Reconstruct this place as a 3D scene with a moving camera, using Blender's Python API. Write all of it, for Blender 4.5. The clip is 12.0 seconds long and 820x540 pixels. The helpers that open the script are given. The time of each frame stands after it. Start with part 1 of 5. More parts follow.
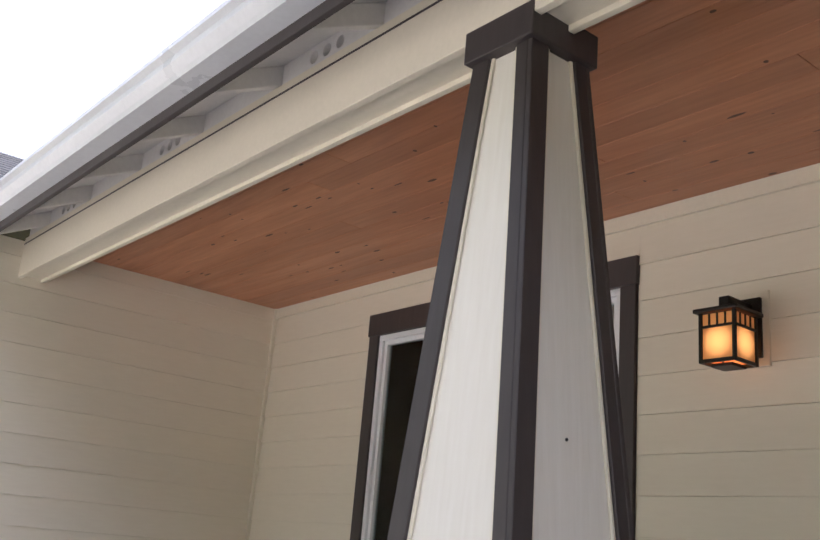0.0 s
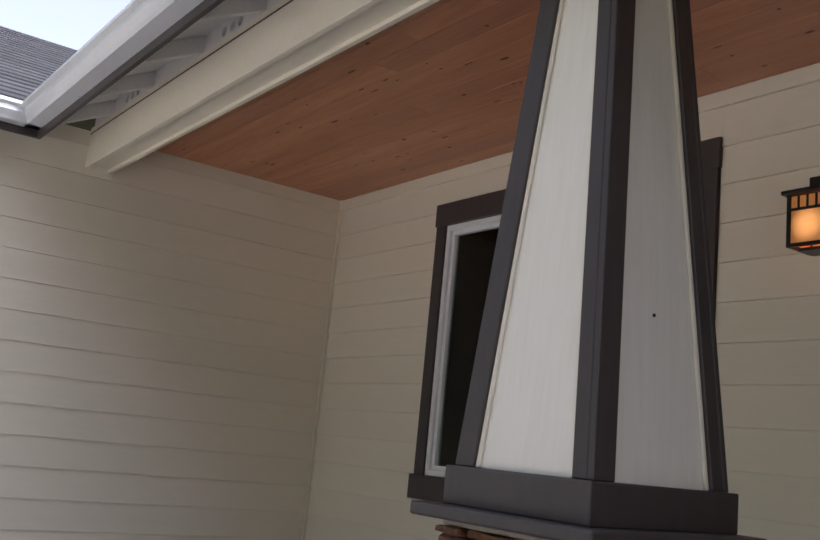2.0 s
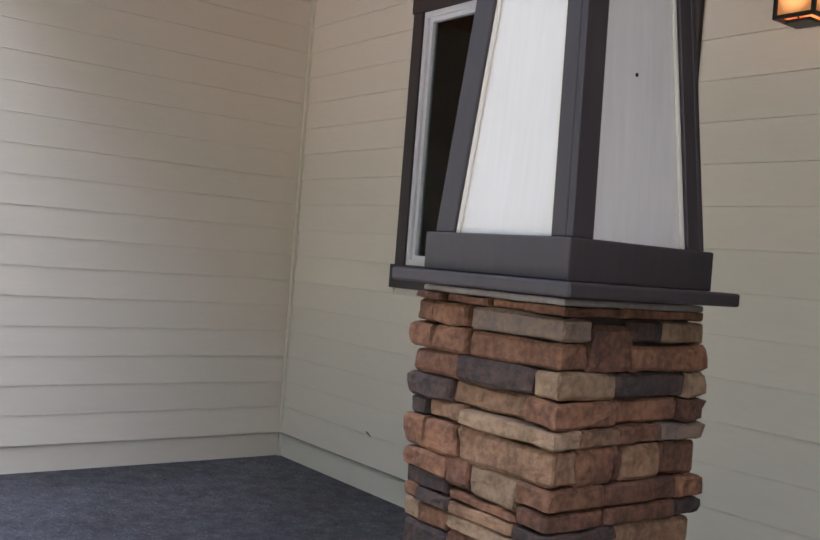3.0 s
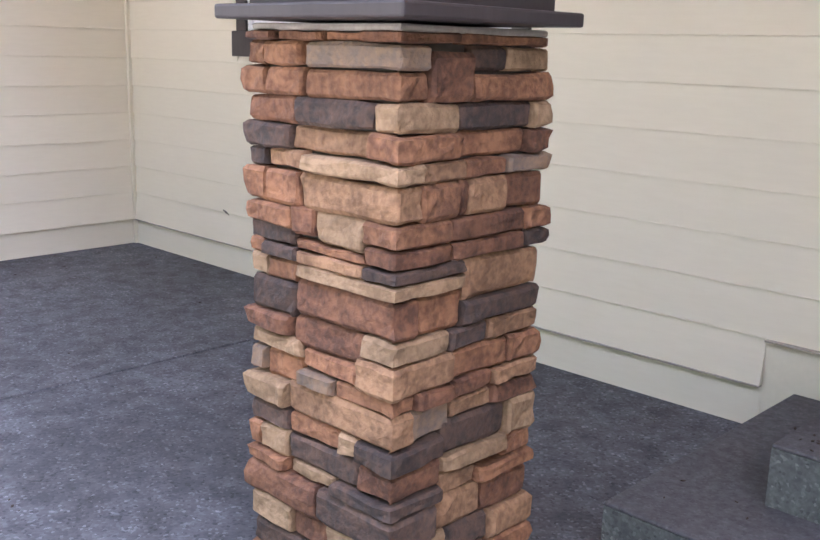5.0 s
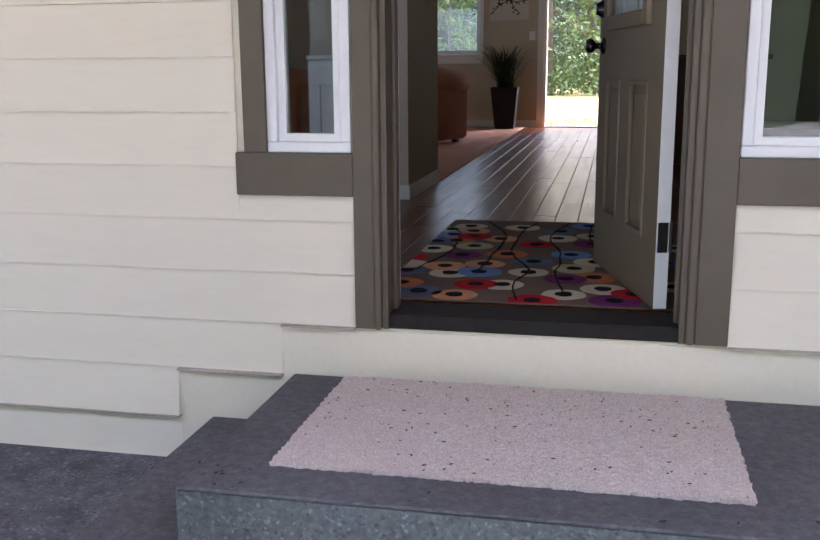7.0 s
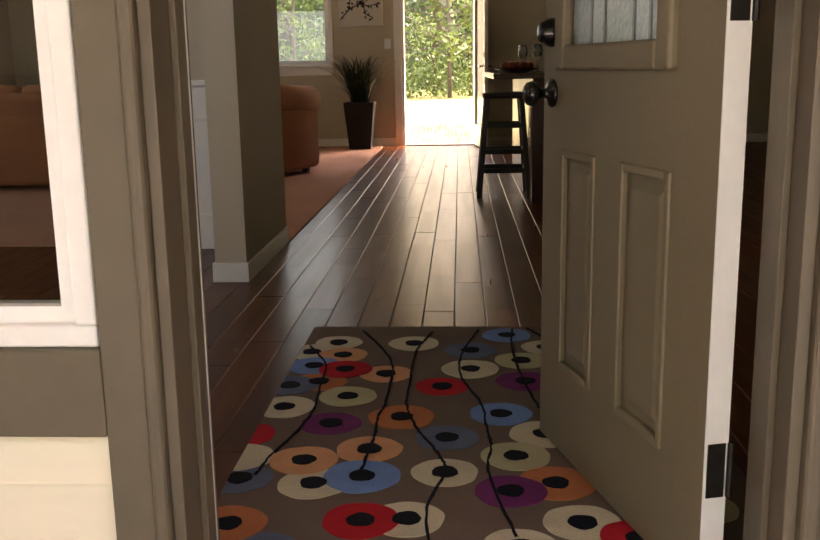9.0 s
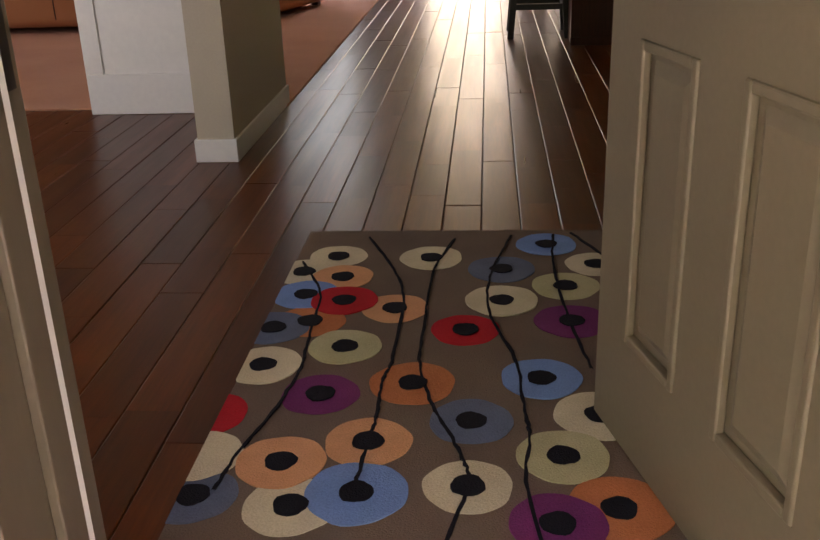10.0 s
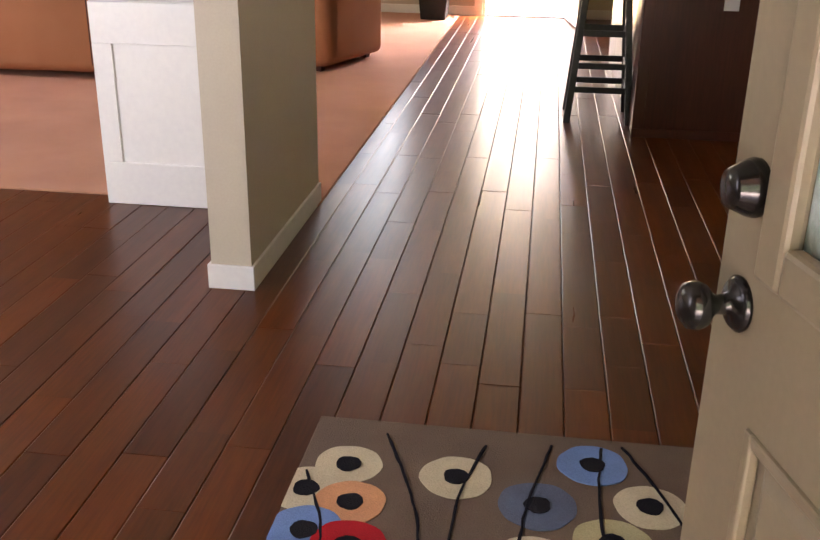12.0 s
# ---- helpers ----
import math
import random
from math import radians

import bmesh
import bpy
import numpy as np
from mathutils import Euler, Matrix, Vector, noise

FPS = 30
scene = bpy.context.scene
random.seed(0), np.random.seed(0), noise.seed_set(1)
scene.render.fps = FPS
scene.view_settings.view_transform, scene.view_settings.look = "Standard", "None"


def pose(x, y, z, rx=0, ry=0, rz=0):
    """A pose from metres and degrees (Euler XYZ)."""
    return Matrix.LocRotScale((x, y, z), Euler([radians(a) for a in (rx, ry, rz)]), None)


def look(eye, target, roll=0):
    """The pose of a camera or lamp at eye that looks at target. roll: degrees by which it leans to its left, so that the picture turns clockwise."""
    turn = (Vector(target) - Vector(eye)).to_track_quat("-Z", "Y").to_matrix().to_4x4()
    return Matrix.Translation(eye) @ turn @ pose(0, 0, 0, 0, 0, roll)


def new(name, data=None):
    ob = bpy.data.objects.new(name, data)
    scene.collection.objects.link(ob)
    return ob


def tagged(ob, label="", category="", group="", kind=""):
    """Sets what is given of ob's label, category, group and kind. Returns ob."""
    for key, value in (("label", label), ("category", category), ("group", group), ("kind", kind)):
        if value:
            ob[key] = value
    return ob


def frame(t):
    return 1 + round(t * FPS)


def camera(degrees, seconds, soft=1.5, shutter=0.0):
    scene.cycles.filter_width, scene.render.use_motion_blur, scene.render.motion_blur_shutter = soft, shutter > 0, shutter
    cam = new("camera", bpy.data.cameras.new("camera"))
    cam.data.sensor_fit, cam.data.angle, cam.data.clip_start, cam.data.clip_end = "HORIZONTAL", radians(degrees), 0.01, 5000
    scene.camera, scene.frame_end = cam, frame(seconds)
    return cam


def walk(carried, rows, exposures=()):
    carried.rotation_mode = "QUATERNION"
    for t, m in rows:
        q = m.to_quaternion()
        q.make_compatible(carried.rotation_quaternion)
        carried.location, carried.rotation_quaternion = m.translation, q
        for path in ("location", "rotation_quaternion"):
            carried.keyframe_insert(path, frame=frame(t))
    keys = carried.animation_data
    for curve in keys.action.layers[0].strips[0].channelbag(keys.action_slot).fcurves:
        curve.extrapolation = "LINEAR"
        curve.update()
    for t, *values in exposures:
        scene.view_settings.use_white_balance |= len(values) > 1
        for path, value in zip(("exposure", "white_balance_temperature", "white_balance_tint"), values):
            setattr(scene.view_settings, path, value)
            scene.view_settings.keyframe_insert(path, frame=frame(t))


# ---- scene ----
cam = camera(46.7, 12.0)
PATH = [
    (0, (0.272, -3.494, 1.025), (-1.23, -2.31, 1.608), 5.0),
    (0.5, (0.248, -3.512, 1.015), (-1.311, -2.387, 1.567), 5.3),
    (1, (0.177, -3.456, 1.014), (-1.406, -2.354, 1.541), 5.7),
    (1.5, (0.142, -3.429, 1.002), (-1.456, -2.328, 1.489), 5.9),
    (2, (0.152, -3.443, 0.976), (-1.457, -2.315, 1.348), 5.7),
    (2.5, (0.158, -3.447, 0.913), (-1.452, -2.278, 1.109), 5.5),
    (3, (0.135, -3.422, 0.877), (-1.455, -2.21, 0.856), 4.5),
    (4.8, (0.092, -3.319, 0.778), (-1.308, -1.965, 0.325), 1.5),
    (5, (0.094, -3.301, 0.769), (-1.259, -1.898, 0.316), 1.5),
    (5.5, (0.127, -3.272, 0.774), (-1.032, -1.711, 0.305), 1.1),
    (6, (0.184, -3.244, 0.775), (-0.683, -1.501, 0.318), 1.4),
    (6.5, (0.221, -3.192, 0.801), (-0.371, -1.333, 0.359), 0.9),
    (7, (0.211, -2.993, 0.798), (-0.199, -1.079, 0.387), -0.4),
    (7.5, (0.118, -2.671, 0.794), (-0.127, -0.721, 0.423), -0.5),
    (7.7, (0.074, -2.518, 0.809), (-0.117, -0.559, 0.455), -0.1),
    (9.3, (-0.066, -1.128, 0.958), (-0.171, 0.814, 0.492), -1.0),
    (9.5, (-0.061, -0.963, 0.958), (-0.185, 0.961, 0.427), -1.4),
    (10, (-0.066, -0.684, 1.008), (-0.23, 1.156, 0.242), -2.0),
    (10.5, (-0.094, -0.505, 1.103), (-0.228, 1.247, 0.147), -0.5),
    (11, (-0.087, -0.402, 1.183), (-0.229, 1.318, 0.172), 0.5),
    (11.5, (-0.07, -0.26, 1.289), (-0.316, 1.503, 0.377), 0.2),
    (12, (-0.085, -0.129, 1.332), (-0.333, 1.707, 0.58), 0.9),
]
EXPOSURES = [(0, 1.6, 6050, 18), (0.5, 1.2, 6050, 18), (1.5, 0.95, 6050, 18), (2.0, 0.9, 6000, 18), (3.0, 1.62, 5750, 18), (5.0, 2.9, 5800, 23), (7.7, 2.98, 5500, 26), (9.3, 3.5, 7700, 26), (9.7, 3.65, 7700, 27), (10, 4.12, 7200, 29), (10.5, 4.75, 6900, 28), (11, 5.3, 6800, 27), (12, 5.35, 6800, 30)]
walk(cam, [(t, look(eye, target, roll)) for t, eye, target, roll in PATH], EXPOSURES)

# ---- daylight ----
SUN_EL, SUN_AZ = 53, 58   # sun stands behind the house
world = bpy.data.worlds.new("sky")
scene.world = world
world.use_nodes = True
wn = world.node_tree
sky = wn.nodes.new("ShaderNodeTexSky")
sky.sky_type = "NISHITA"
sky.sun_disc = False
sky.sun_elevation, sky.sun_rotation = radians(SUN_EL), radians(SUN_AZ)
sky.air_density, sky.dust_density, sky.ozone_density = 0.8, 5.0, 1.0
haze = wn.nodes.new("ShaderNodeHueSaturation")   # a bright hazy sky
haze.inputs["Saturation"].default_value, haze.inputs["Value"].default_value = 0.45, 1.55
wn.links.new(sky.outputs[0], haze.inputs["Color"])
wn.links.new(haze.outputs[0], wn.nodes["Background"].inputs[0])
wn.nodes["Background"].inputs[1].default_value = 0.15
sun = new("sun", bpy.data.lights.new("sun", "SUN"))
sun.data.energy, sun.data.angle, sun.data.color = 3.2, radians(0.5), (1, 0.95, 0.86)
sdir = Vector((math.sin(radians(SUN_AZ)) * math.cos(radians(SUN_EL)), math.cos(radians(SUN_AZ)) * math.cos(radians(SUN_EL)), math.sin(radians(SUN_EL))))
sun.matrix_world = look(sdir * 40, (0, 0, 0))


def window_light(x, y, z, w, h, rx, rz, power, colour=(0.9, 0.96, 1.0)):
    """The sky's light that comes in by an opening."""
    lamp = new("window_light", bpy.data.lights.new("window_light", "AREA"))
    lamp.data.shape, lamp.data.size, lamp.data.size_y, lamp.data.energy, lamp.data.color = "RECTANGLE", w, h, power, colour
    lamp.matrix_world = pose(x, y, z, rx, 0, rz)
    return lamp


# ---- materials ----
def surface(name, base, other=None, rough=0.6, big=0.8, fine=40.0, stretch=(1, 1, 1), bump=0.15, depth=0.002, metal=0.0, amount=0.5, rand=0.0, coat=0.0, stain=0.0, spec=0.5):
    """A procedural surface: two colours mixed at two scales, in metres, with fine relief; rand varies it from piece to piece."""
    m = bpy.data.materials.new(name)
    m.use_nodes = True
    nt, b = m.node_tree, m.node_tree.nodes["Principled BSDF"]
    other = other or tuple(c * 0.82 for c in base)
    co = nt.nodes.new("ShaderNodeTexCoord")
    mp = nt.nodes.new("ShaderNodeMapping")
    mp.inputs["Scale"].default_value = stretch
    info = nt.nodes.new("ShaderNodeObjectInfo")
    shift = nt.nodes.new("ShaderNodeVectorMath")
    shift.operation = "MULTIPLY_ADD"
    shift.inputs[1].default_value = (37, 17, 53) if rand else (0, 0, 0)
    nt.links.new(info.outputs["Random"], shift.inputs[0])
    nt.links.new(co.outputs["Object"], shift.inputs[2])
    nt.links.new(shift.outputs[0], mp.inputs["Vector"])
    n1 = nt.nodes.new("ShaderNodeTexNoise")
    n1.inputs["Scale"].default_value, n1.inputs["Detail"].default_value = big, 6
    n2 = nt.nodes.new("ShaderNodeTexNoise")
    n2.inputs["Scale"].default_value, n2.inputs["Detail"].default_value = fine, 5
    for n in (n1, n2):
        nt.links.new(mp.outputs[0], n.inputs["Vector"])
    add = nt.nodes.new("ShaderNodeMath")
    add.operation = "ADD"
    nt.links.new(n1.outputs[0], add.inputs[0])
    nt.links.new(n2.outputs[0], add.inputs[1])
    rg = nt.nodes.new("ShaderNodeMapRange")
    rg.inputs["From Min"].default_value, rg.inputs["From Max"].default_value = 1 - amount * 0.6, 1 + amount * 0.6
    nt.links.new(add.outputs[0], rg.inputs["Value"])
    mix = nt.nodes.new("ShaderNodeMix")
    mix.data_type = "RGBA"
    mix.inputs[6].default_value, mix.inputs[7].default_value = (*base, 1), (*other, 1)
    nt.links.new(rg.outputs[0], mix.inputs[0])
    colour = mix.outputs[2]
    if rand:
        hsv = nt.nodes.new("ShaderNodeHueSaturation")
        vr = nt.nodes.new("ShaderNodeMapRange")
        vr.inputs["To Min"].default_value, vr.inputs["To Max"].default_value = 1 - rand, 1 + rand
        nt.links.new(info.outputs["Random"], vr.inputs["Value"])
        nt.links.new(vr.outputs[0], hsv.inputs["Value"])
        nt.links.new(colour, hsv.inputs["Color"])
        colour = hsv.outputs[0]
    nt.links.new(colour, b.inputs["Base Color"])
    rr = nt.nodes.new("ShaderNodeMapRange")
    rr.inputs["To Min"].default_value, rr.inputs["To Max"].default_value = max(0.02, rough - 0.08), min(1, rough + 0.08)
    nt.links.new(n1.outputs[0], rr.inputs["Value"])
    nt.links.new(rr.outputs[0], b.inputs["Roughness"])
    b.inputs["Metallic"].default_value = metal
    b.inputs["Coat Weight"].default_value = coat
    b.inputs["Specular IOR Level"].default_value = spec
    if bump:
        bp = nt.nodes.new("ShaderNodeBump")
        bp.inputs["Strength"].default_value, bp.inputs["Distance"].default_value = bump, depth
        nt.links.new(n2.outputs[0], bp.inputs["Height"])
        nt.links.new(bp.outputs[0], b.inputs["Normal"])
    return m


def speckled(name, dark, light, pebble, rough=0.85, size=70.0, bump=0.6, grain=0.8, patch=1.1):
    """Exposed aggregate: pebbles of many tones in a cement ground, with damp patches."""
    m = surface(name, dark, light, rough=rough, big=patch, fine=patch * 16, bump=0, amount=0.4)
    nt, b = m.node_tree, m.node_tree.nodes["Principled BSDF"]
    was = b.inputs["Base Color"].links[0].from_socket
    co = nt.nodes.new("ShaderNodeTexCoord")
    v = nt.nodes.new("ShaderNodeTexVoronoi")
    v.inputs["Scale"].default_value = size
    nt.links.new(co.outputs["Object"], v.inputs["Vector"])
    sep = nt.nodes.new("ShaderNodeSeparateColor")
    nt.links.new(v.outputs["Color"], sep.inputs[0])
    ramp = nt.nodes.new("ShaderNodeValToRGB")
    e = ramp.color_ramp.elements
    e[0].position, e[0].color = 0.0, (0.45, 0.45, 0.45, 1)
    e[1].position, e[1].color = 1.0, (*[3.2 * p for p in pebble], 1)
    for at, tone in ((0.12, 0.78), (0.80, 1.0), (0.93, 1.25)):
        e.new(at).color = (tone, tone, tone, 1)
    nt.links.new(sep.outputs[0], ramp.inputs[0])
    mul = nt.nodes.new("ShaderNodeMix")
    mul.data_type, mul.blend_type = "RGBA", "MULTIPLY"
    mul.inputs[0].default_value = grain
    nt.links.new(was, mul.inputs[6])
    nt.links.new(ramp.outputs[0], mul.inputs[7])
    nt.links.new(mul.outputs[2], b.inputs["Base Color"])
    bp = nt.nodes.new("ShaderNodeBump")
    bp.inputs["Strength"].default_value, bp.inputs["Distance"].default_value = bump, 0.004
    bp.invert = True
    nt.links.new(v.outputs["Distance"], bp.inputs["Height"])
    nt.links.new(bp.outputs[0], b.inputs["Normal"])
    return m


def glass(name, tint=(0.9, 0.95, 0.95), rough=0.0):
    """Thin glass: mostly clear, glossy by its angle."""
    m = bpy.data.materials.new(name)
    m.use_nodes = True
    nt = m.node_tree
    nt.nodes.remove(nt.nodes["Principled BSDF"])
    out = nt.nodes["Material Output"]
    tr = nt.nodes.new("ShaderNodeBsdfTransparent")
    tr.inputs[0].default_value = (*tint, 1)
    gl = nt.nodes.new("ShaderNodeBsdfGlossy")
    gl.inputs["Roughness"].default_value = rough
    fr = nt.nodes.new("ShaderNodeFresnel")
    fr.inputs[0].default_value = 1.5
    mx = nt.nodes.new("ShaderNodeMixShader")
    nt.links.new(fr.outputs[0], mx.inputs[0])
    nt.links.new(tr.outputs[0], mx.inputs[1])
    nt.links.new(gl.outputs[0], mx.inputs[2])
    nt.links.new(mx.outputs[0], out.inputs[0])
    return m


def emitter(name, colour, strength):
    m = bpy.data.materials.new(name)
    m.use_nodes = True
    b = m.node_tree.nodes["Principled BSDF"]
    b.inputs["Base Color"].default_value = (*colour, 1)
    b.inputs["Emission Color"].default_value = (*colour, 1)
    b.inputs["Emission Strength"].default_value = strength
    return m


M_SIDING = surface("siding_paint", (0.81, 0.75, 0.615), (0.775, 0.715, 0.58), rough=0.55, big=0.7, fine=60, stretch=(0.15, 1, 1), bump=0.25, depth=0.0012, rand=0.02)
M_SIDING_Y = surface("siding_paint_side", (0.81, 0.75, 0.615), (0.775, 0.715, 0.58), rough=0.55, big=0.7, fine=60, stretch=(1, 0.15, 1), bump=0.25, depth=0.0012, rand=0.02)
M_PANEL = surface("column_panel_paint", (0.84, 0.805, 0.725), (0.78, 0.74, 0.65), rough=0.55, big=1.2, fine=55, stretch=(1, 1, 0.06), bump=0.6, depth=0.002)
M_TRIM = surface("brown_trim_paint", (0.120, 0.096, 0.066), (0.10, 0.08, 0.055), rough=0.5, big=2, fine=70, stretch=(0.2, 1, 0.2), bump=0.2, depth=0.001)
M_POST = surface("dark_post_paint", (0.066, 0.054, 0.053), (0.046, 0.037, 0.037), rough=0.5, big=3, fine=50, stretch=(1, 1, 0.12), bump=0.3, depth=0.0015, amount=0.8)
M_CREAM = surface("cream_trim_paint", (0.80, 0.74, 0.60), (0.75, 0.695, 0.56), rough=0.5, big=1.0, fine=50, bump=0.12)
M_VINYL = surface("white_vinyl", (0.85, 0.86, 0.87), (0.80, 0.81, 0.83), rough=0.35, bump=0.0)
M_GUTTER = surface("white_gutter_metal", (0.72, 0.74, 0.76), (0.66, 0.68, 0.70), rough=0.3, big=2, bump=0.05, spec=0.6)
M_EAVE = surface("white_eave_paint", (0.78, 0.76, 0.73), (0.70, 0.68, 0.65), rough=0.65, big=2, fine=40, bump=0.2)
M_CEDAR = surface("cedar_boards", (0.60, 0.26, 0.13), (0.42, 0.165, 0.075), rough=0.42, big=2.2, fine=14, stretch=(0.25, 3.5, 1), bump=0.2, depth=0.001, amount=0.6, rand=0.12, coat=0.15)
M_KNOT = surface("cedar_knot", (0.07, 0.028, 0.014), (0.12, 0.05, 0.022), rough=0.5, bump=0.1)
M_CONCRETE = speckled("exposed_aggregate", (0.062, 0.065, 0.074), (0.135, 0.142, 0.160), (0.60, 0.60, 0.60), size=105, bump=0.2, grain=0.95, patch=0.7)
# pale to strengthen the bounce from the unseen drive
M_BOUNCE_GRAVEL = speckled("bounce_gravel", (0.30, 0.28, 0.25), (0.42, 0.40, 0.36), (0.45, 0.45, 0.45), size=40)
M_STEP = speckled("step_aggregate", (0.095, 0.105, 0.102), (0.165, 0.178, 0.17), (0.60, 0.60, 0.58), size=120, bump=0.2, grain=0.75, patch=3.0)
M_STEP_TOP = speckled("step_top_concrete", (0.074, 0.074, 0.080), (0.128, 0.128, 0.137), (0.45, 0.45, 0.45), size=130, bump=0.15, grain=0.5, patch=2.0)
M_ROOF = surface("roof_shingle", (0.034, 0.036, 0.042), (0.018, 0.019, 0.023), rough=0.9, big=3, fine=90, bump=0.5, depth=0.003, rand=0.3)
M_GLASS = glass("window_glass", (0.82, 0.87, 0.87))
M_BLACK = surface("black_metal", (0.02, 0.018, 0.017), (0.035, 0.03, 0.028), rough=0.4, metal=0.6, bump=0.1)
M_DOOR = surface("door_paint", (0.185, 0.150, 0.097), (0.165, 0.133, 0.086), rough=0.52, big=1.5, fine=80, bump=0.12, depth=0.0006)
M_WALL = surface("tan_wall_paint", (0.53, 0.47, 0.37), (0.49, 0.43, 0.335), rough=0.8, big=1.0, fine=120, bump=0.3, depth=0.001)
M_CEIL = surface("ceiling_paint", (0.72, 0.68, 0.60), (0.68, 0.64, 0.56), rough=0.9, big=1, fine=80, bump=0.4, depth=0.002)
M_WHITE = surface("white_trim_paint", (0.80, 0.79, 0.75), (0.74, 0.73, 0.70), rough=0.4, big=1.5, bump=0.05)
M_FLOOR = surface("hickory_plank", (0.140, 0.032, 0.003), (0.036, 0.007, 0.001), rough=0.31, big=3.0, fine=22, stretch=(5, 0.35, 1), bump=0.05, depth=0.001, amount=1.0, rand=0.30, coat=0.0, spec=0.22)
M_CARPET = surface("peach_carpet", (0.50, 0.25, 0.15), (0.40, 0.19, 0.11), rough=0.95, big=2, fine=220, bump=0.9, depth=0.006)
M_SOFA = surface("rust_sofa_fabric", (0.40, 0.16, 0.065), (0.32, 0.12, 0.045), rough=0.85, big=2, fine=180, bump=0.5, depth=0.002)
M_CHERRY = surface("dark_cherry_wood", (0.10, 0.028, 0.016), (0.06, 0.017, 0.01), rough=0.35, big=2, fine=20, stretch=(4, 4, 0.3), bump=0.1)
M_STOOL = surface("black_stool_wood", (0.022, 0.025, 0.032), (0.04, 0.044, 0.05), rough=0.45, big=4, bump=0.1)
M_COUNTER = surface("brown_counter", (0.20, 0.13, 0.08), (0.10, 0.06, 0.04), rough=0.25, big=12, fine=60, bump=0)
M_GRASS = surface("dry_grass", (0.32, 0.265, 0.09), (0.22, 0.20, 0.06), rough=0.95, big=0.3, fine=8, bump=0.8, depth=0.05)
M_LEAF = surface("leaf", (0.075, 0.13, 0.035), (0.035, 0.07, 0.02), rough=0.6, big=0.4, fine=3, bump=0)
M_LEAF2 = surface("leaf_light", (0.16, 0.22, 0.05), (0.07, 0.12, 0.03), rough=0.6, big=0.4, fine=3, bump=0)
M_BARK = surface("bark", (0.16, 0.13, 0.11), (0.08, 0.065, 0.055), rough=0.95, big=3, fine=14, stretch=(1, 1, 0.25), bump=0.8, depth=0.03)
M_PLANT = surface("plant_leaf", (0.02, 0.035, 0.012), (0.012, 0.02, 0.008), rough=0.4, bump=0)
M_POT = surface("black_planter", (0.012, 0.012, 0.013), (0.018, 0.018, 0.019), rough=0.55, bump=0.05, spec=0.2)


# ---- building helpers ----
def add_box(bm, lo, hi):
    """A closed box from corner to corner."""
    v = [bm.verts.new((x, y, z)) for z in (lo[2], hi[2]) for y in (lo[1], hi[1]) for x in (lo[0], hi[0])]
    for f in ((0, 2, 3, 1), (4, 5, 7, 6), (0, 1, 5, 4), (2, 6, 7, 3), (0, 4, 6, 2), (1, 3, 7, 5)):
        bm.faces.new([v[i] for i in f])
    return v


def add_prism(bm, ring, offset):
    """A closed prism: a ring of points and the same ring moved by offset."""
    a = [bm.verts.new(p) for p in ring]
    b = [bm.verts.new(Vector(p) + Vector(offset)) for p in ring]
    n = len(a)
    bm.faces.new(a)
    bm.faces.new(b[::-1])
    for i in range(n):
        bm.faces.new((a[i], b[i], b[(i + 1) % n], a[(i + 1) % n]))


def add_tube(bm, points, radius, seg=8, ends=True):
    """A round bar through points; radius may be a list."""
    rings = []
    pts = [Vector(p) for p in points]
    for i, p in enumerate(pts):
        d = (pts[min(i + 1, len(pts) - 1)] - pts[max(i - 1, 0)]).normalized()
        u = d.cross(Vector((0, 0, 1)) if abs(d.z) < 0.9 else Vector((1, 0, 0))).normalized()
        w = d.cross(u)
        r = radius[i] if isinstance(radius, (list, tuple)) else radius
        rings.append([bm.verts.new(p + (u * math.cos(a) + w * math.sin(a)) * r) for a in (math.tau * k / seg for k in range(seg))])
    for a, b in zip(rings, rings[1:]):
        for k in range(seg):
            bm.faces.new((a[k], a[(k + 1) % seg], b[(k + 1) % seg], b[k]))
    if ends:
        bm.faces.new(rings[0][::-1])
        bm.faces.new(rings[-1])


def add_turned(bm, profile, seg=20, centre=(0, 0, 0)):
    """A turned shape: rows of (radius, height) about the z axis."""
    c = Vector(centre)
    rings = [[bm.verts.new(c + Vector((r * math.cos(math.tau * k / seg), r * math.sin(math.tau * k / seg), z))) for k in range(seg)] for r, z in profile]
    for a, b in zip(rings, rings[1:]):
        for k in range(seg):
            bm.faces.new((a[k], a[(k + 1) % seg], b[(k + 1) % seg], b[k]))
    bm.faces.new(rings[0][::-1])
    bm.faces.new(rings[-1])


def finish(bm, bevel=0.0, seg=2):
    bmesh.ops.recalc_face_normals(bm, faces=bm.faces)
    if bevel:
        bmesh.ops.bevel(bm, geom=[e for e in bm.edges if len(e.link_faces) == 2 and e.calc_face_angle(0) > 0.5], offset=bevel, segments=seg, affect="EDGES", profile=0.5, clamp_overlap=True)
    return bm


def mesh_object(name, bm, material, smooth=False):
    me = bpy.data.meshes.new(name)
    bm.to_mesh(me)
    bm.free()
    me.materials.append(material)
    if smooth:
        for p in me.polygons:
            p.use_smooth = True
    return new(name, me)


